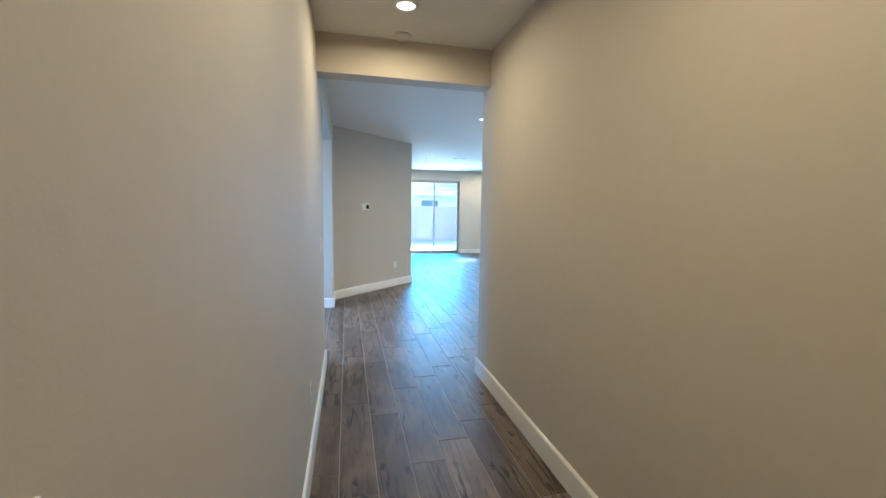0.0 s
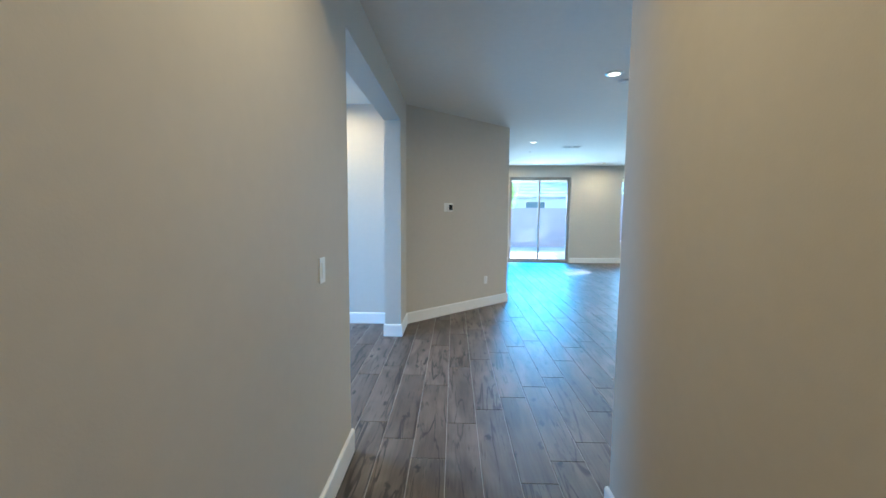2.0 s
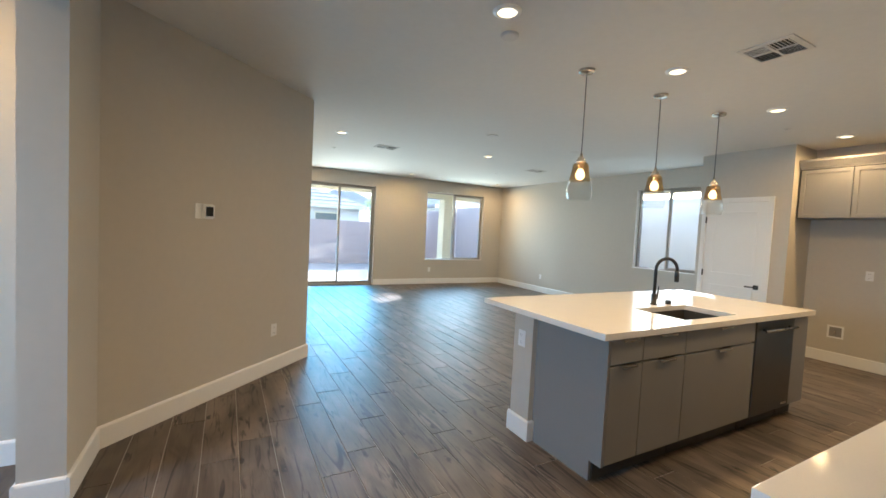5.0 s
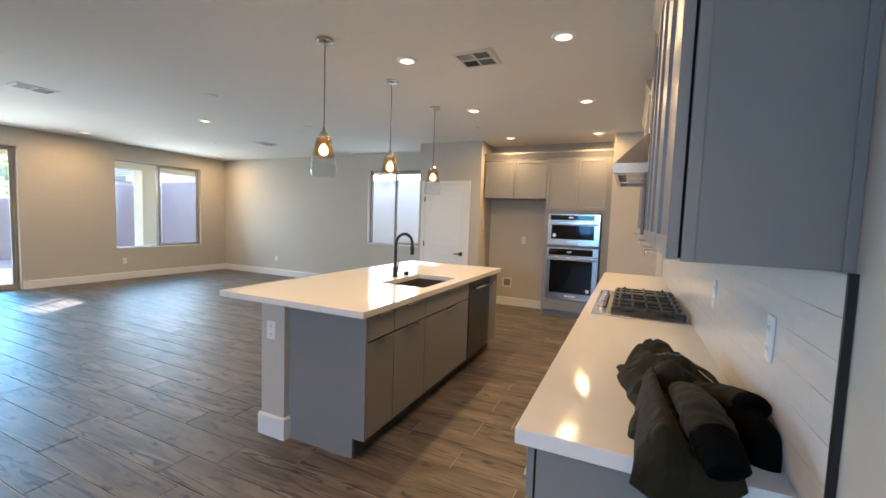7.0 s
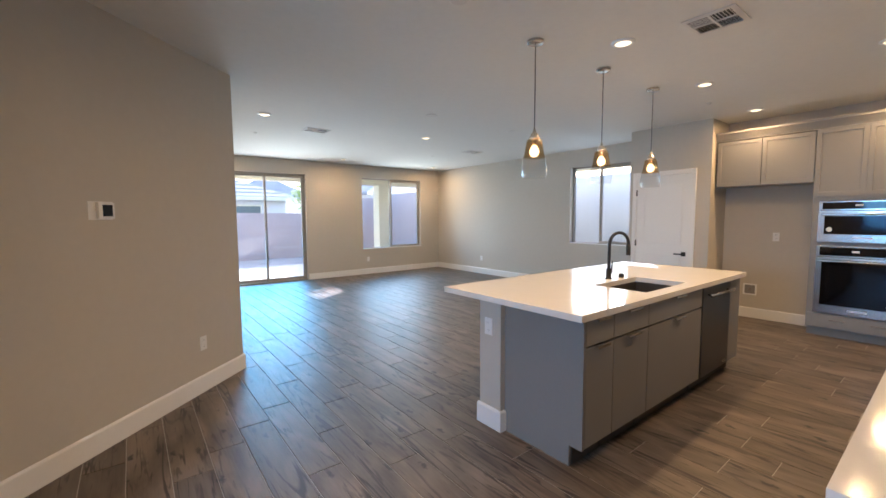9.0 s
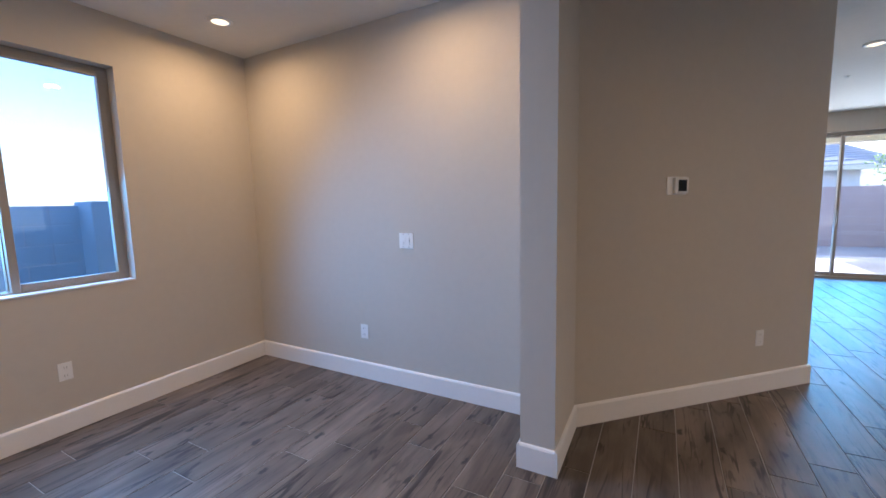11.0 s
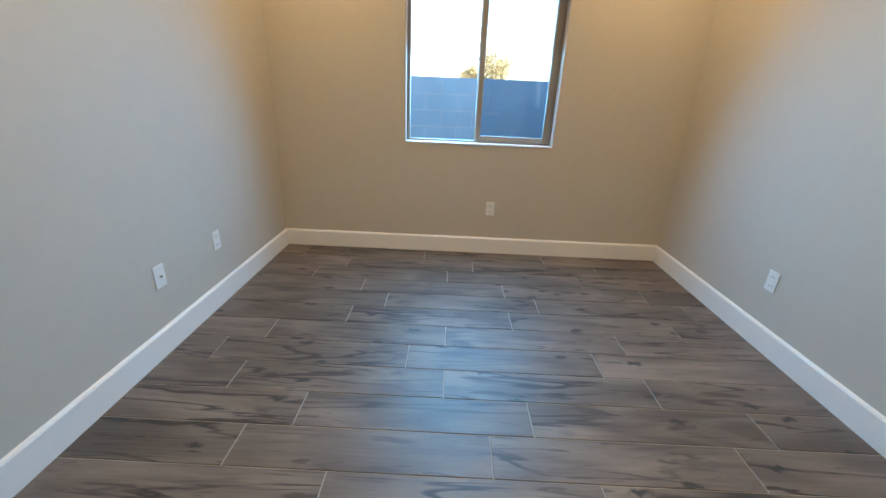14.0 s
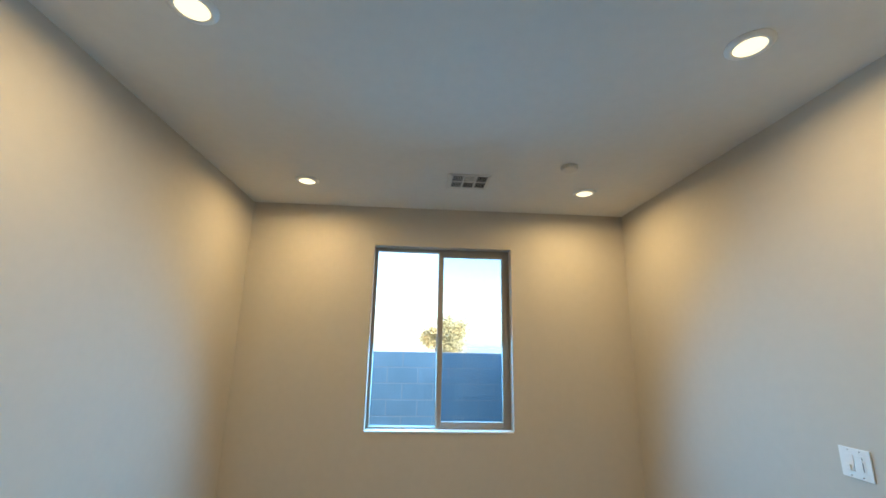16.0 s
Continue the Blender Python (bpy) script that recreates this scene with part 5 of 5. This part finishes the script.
def tiled_house(name, x0, x1, y0, y1, eave, peak, label, windows):
    """A one-storey house with hip roof of overlapping tile courses, the front at y = y0."""
    h = thing(name, pose(x0, y0, -0.14), label, "house")
    w, d, e = x1 - x0, y1 - y0, eave + 0.14
    part("wall", box(0, 0, 0, w, d, e), M_STUCCO2, h, "pale stucco walls")
    o = 0.45
    rise = peak - eave
    run = min(w, d) / 2 + o
    roof = part("roof", box(-o, -o, e, w + o, d + o, e + 0.12), M_ROOF, h, "grey flat-tile hip roof")
    n = 14
    for k in range(n):
        t0, t1 = k / n, (k + 1.15) / n
        bm = bmesh.new()
        lo = [(-o + t0 * run, -o + t0 * run), (w + o - t0 * run, -o + t0 * run), (w + o - t0 * run, d + o - t0 * run), (-o + t0 * run, d + o - t0 * run)]
        hi = [(-o + t1 * run, -o + t1 * run), (w + o - t1 * run, -o + t1 * run), (w + o - t1 * run, d + o - t1 * run), (-o + t1 * run, d + o - t1 * run)]
        if t1 >= 1:
            cy, cx = d / 2, w / 2
            hi = [(min(max(x, min(run - o, w / 2)), max(w - run + o, w / 2)), min(max(y, min(run - o, d / 2)), max(d - run + o, d / 2))) for x, y in lo]
        z0, z1 = e + 0.12 + t0 * rise, e + 0.12 + min(1, t1) * rise
        a = [bm.verts.new((*p, z0 + 0.035)) for p in lo]
        b = [bm.verts.new((*p, z1)) for p in hi]
        c = [bm.verts.new((*p, z0 - 0.01)) for p in lo]
        for i in range(4):
            j = (i + 1) % 4
            bm.faces.new((a[i], a[j], b[j], b[i]))
            bm.faces.new((c[i], c[j], a[j], a[i]))
        part("tile_course", bm, M_ROOF, roof)
    part("fascia", box(-o - 0.02, -o - 0.02, e - 0.06, w + o + 0.02, -o + 0.02, e + 0.13), M_STUCCO, h, "pale fascia board")
    for a, b, z0, z1 in windows:
        win = part("window", box(a - 0.07, -0.03, z0 - 0.07, b + 0.07, 0.005, z1 + 0.07), M_STUCCO, h, "window with pale surround")
        part("pane", box(a, -0.04, z0, b, -0.031, z1), M_FARGLASS, win, "dim grey-green window glass")
    return h


tiled_house("neighbour_house", -9.0, 7.35, 27.0, 42.0, 2.42, 5.6, "pale stucco neighbouring house with grey tiled hip roof", [(13.9, 15.05, 1.15, 2.20)])
tiled_house("neighbour_house", 11.5, 24.0, 25.0, 36.0, 2.75, 4.9, "pale stucco neighbouring house with grey tiled hip roof", [])
tiled_house("neighbour_house", 7.8, 15.5, 44.0, 54.0, 3.0, 5.6, "far stucco house with grey tiled roof", [])


def tree(x, y, h, r, leaf, label, seed, count=9000):
    rng = random.Random(seed)
    t = thing("tree", pose(x, y, -0.14), label, "tree")
    bm = tube([(0, 0, 0), (0.05, 0.02, h * 0.25), (0.0, -0.03, h * 0.5), (0.06, 0.03, h * 0.8)], [0.10, 0.08, 0.06, 0.02], 10)
    limbs = []
    for k in range(9):
        a, z = rng.uniform(0, 6.28), h * rng.uniform(0.35, 0.7)
        tip = Vector((math.cos(a) * r * rng.uniform(0.5, 0.9), math.sin(a) * r * rng.uniform(0.5, 0.9), z + h * rng.uniform(0.12, 0.32)))
        limbs.append((Vector((0, 0, z)), tip))
        tube([(0, 0, z), tuple((Vector((0, 0, z)) * 0.45 + tip * 0.55) + Vector((0, 0, 0.08))), tuple(tip)], [0.035, 0.022, 0.006], 7, bm)
    part("trunk", bm, M_BARK, t, "slim branching trunk", True)
    verts, fcs = [], []
    for k in range(count):
        a, b = limbs[rng.randrange(len(limbs))]
        c = a.lerp(b, rng.uniform(0.45, 1.08)) + Vector((rng.gauss(0, r * 0.17), rng.gauss(0, r * 0.17), rng.gauss(0, r * 0.15)))
        u = Vector((rng.gauss(0, 1), rng.gauss(0, 1), rng.gauss(0, 1))).normalized()
        w = u.cross(Vector((rng.gauss(0, 1), rng.gauss(0, 1), rng.gauss(0, 1)))).normalized()
        s = rng.uniform(0.035, 0.075)
        i = len(verts)
        verts += [c - u * s, c + w * s * 0.45, c + u * s, c - w * s * 0.45]
        fcs.append((i, i + 1, i + 2, i + 3))
    me = bpy.data.meshes.new("crown")
    me.from_pydata(verts, [], fcs)
    me.materials.append(leaf)
    cr = new("crown", me)
    cr.parent = t
    tagged(cr, "loose leafy crown", kind="stuff")


tree(2.6, 23.0, 3.6, 1.1, M_LEAF, "young green tree behind the back wall", 3)
tree(8.1, 24.6, 4.2, 1.5, M_LEAF, "leafy green tree beside the neighbouring house", 5)
tree(-17.0, 6.2, 2.85, 1.3, M_LEAF2, "autumn-coloured tree beyond the side wall", 8, 6500)

# ---------------------------------------------------------------- splash tiles and floor planks
TW, TH = 0.305, (CAB_LOW - 0.921) / 6
one = mesh_of("tile", box(0.0001, 0, 0.0001, TW - 0.0001, 0.006, TH - 0.0001, 0.0002), M_SPLASH)
rows = 6
rest = bmesh.new()
for r in range(rows):
    k = 0
    x = 1.517 - (r % 3) * TW / 3
    while x < 5.529:
        a, b = max(x, 1.517), min(x + TW, 5.529)
        z = 0.918 + r * (CAB_LOW - 0.921) / rows
        if a == x and b == x + TW and x < 4.2:
            o = new("tile", one)
            o.parent = SPL
            o.matrix_basis = pose(x, KIT_S + 0.004, z)
        elif b - a > 0.01:
            box(a + 0.0008, KIT_S + 0.004, z + 0.0008, b - 0.0008, KIT_S + 0.010, z + TH - 0.0008, 0.0, rest)
        x += TW
tagged(part("tile_cut", rest, M_SPLASH, SPL), kind="stuff")

PITCH, LONG, X_LINE = 0.2022, 1.0, -0.7265
floor = tagged(thing("floor", pose(0, 0, 0), "grey-brown wood-look plank tile floor with pale grout", "floor"), kind="structure")
KNOWN = {-1: 0.443, -2: 0.63, -3: 0.25, -4: 0.053, 0: 0.833}
rng = random.Random(11)
shift, last = {}, 0.25
for c in range(-14, 45):
    if c in KNOWN:
        last = KNOWN[c]
    else:
        last = (last + rng.choice((0.2, 0.4, 0.6, 0.8))) % 1.0
    shift[c] = last


def plank_mesh(length, width=PITCH):
    g, b = 0.0023, 0.0012
    bm = bmesh.new()
    lo = [bm.verts.new(p) for p in ((g, g, -0.008), (width - g, g, -0.008), (width - g, length - g, -0.008), (g, length - g, -0.008))]
    md = [bm.verts.new((v.co.x, v.co.y, -b)) for v in lo]
    hi = [bm.verts.new(p) for p in ((g + b, g + b, 0), (width - g - b, g + b, 0), (width - g - b, length - g - b, 0), (g + b, length - g - b, 0))]
    bm.faces.new(hi)
    for k in range(4):
        j = (k + 1) % 4
        bm.faces.new((lo[k], lo[j], md[j], md[k]))
        bm.faces.new((md[k], md[j], hi[j], hi[k]))
    return bm


whole = mesh_of("plank_tile", plank_mesh(LONG), M_PLANK)
ROOMS = ((HALL_W, HALL_E, -2.2, 3.9), (DEN_W, PIER_W + 0.1, DEN_S, DEN_N), (PIER_W, EAST, JAMB - 0.5, NORTH + 0.05))
rest, made = bmesh.new(), 0
for c in range(-13, 44):
    x = X_LINE + c * PITCH
    y = -4.0 + shift[c]
    while y < NORTH + 0.07:
        over = [r for r in ROOMS if x + PITCH > r[0] and x < r[1] and y + LONG > r[2] and y < r[3]]
        if over:
            left, right = max(x, min(r[0] for r in over) - 0.05), min(x + PITCH, max(r[1] for r in over) + 0.05)
            low, top = max(y, min(r[2] for r in over) - 0.05), min(y + LONG, max(r[3] for r in over) + 0.05)
            near = (x < -0.2 and y > 3) or (-0.3 < x < 1.4 and y < 9) or (1.3 < x < 5.2 and 4.2 < y < 9.5)
            if near and (left, right, low, top) == (x, x + PITCH, y, y + LONG) and made < 300:
                o = new("plank_tile", whole)
                o.parent = floor
                o.matrix_basis = pose(x, y, 0)
                made += 1
            else:
                own = plank_mesh(top - low, right - left)
                bmesh.ops.translate(own, vec=(left, low, 0), verts=own.verts)
                merged(rest, own)
        y += LONG
tagged(part("plank_tiles", rest, M_PLANK_FAR, floor), kind="stuff")
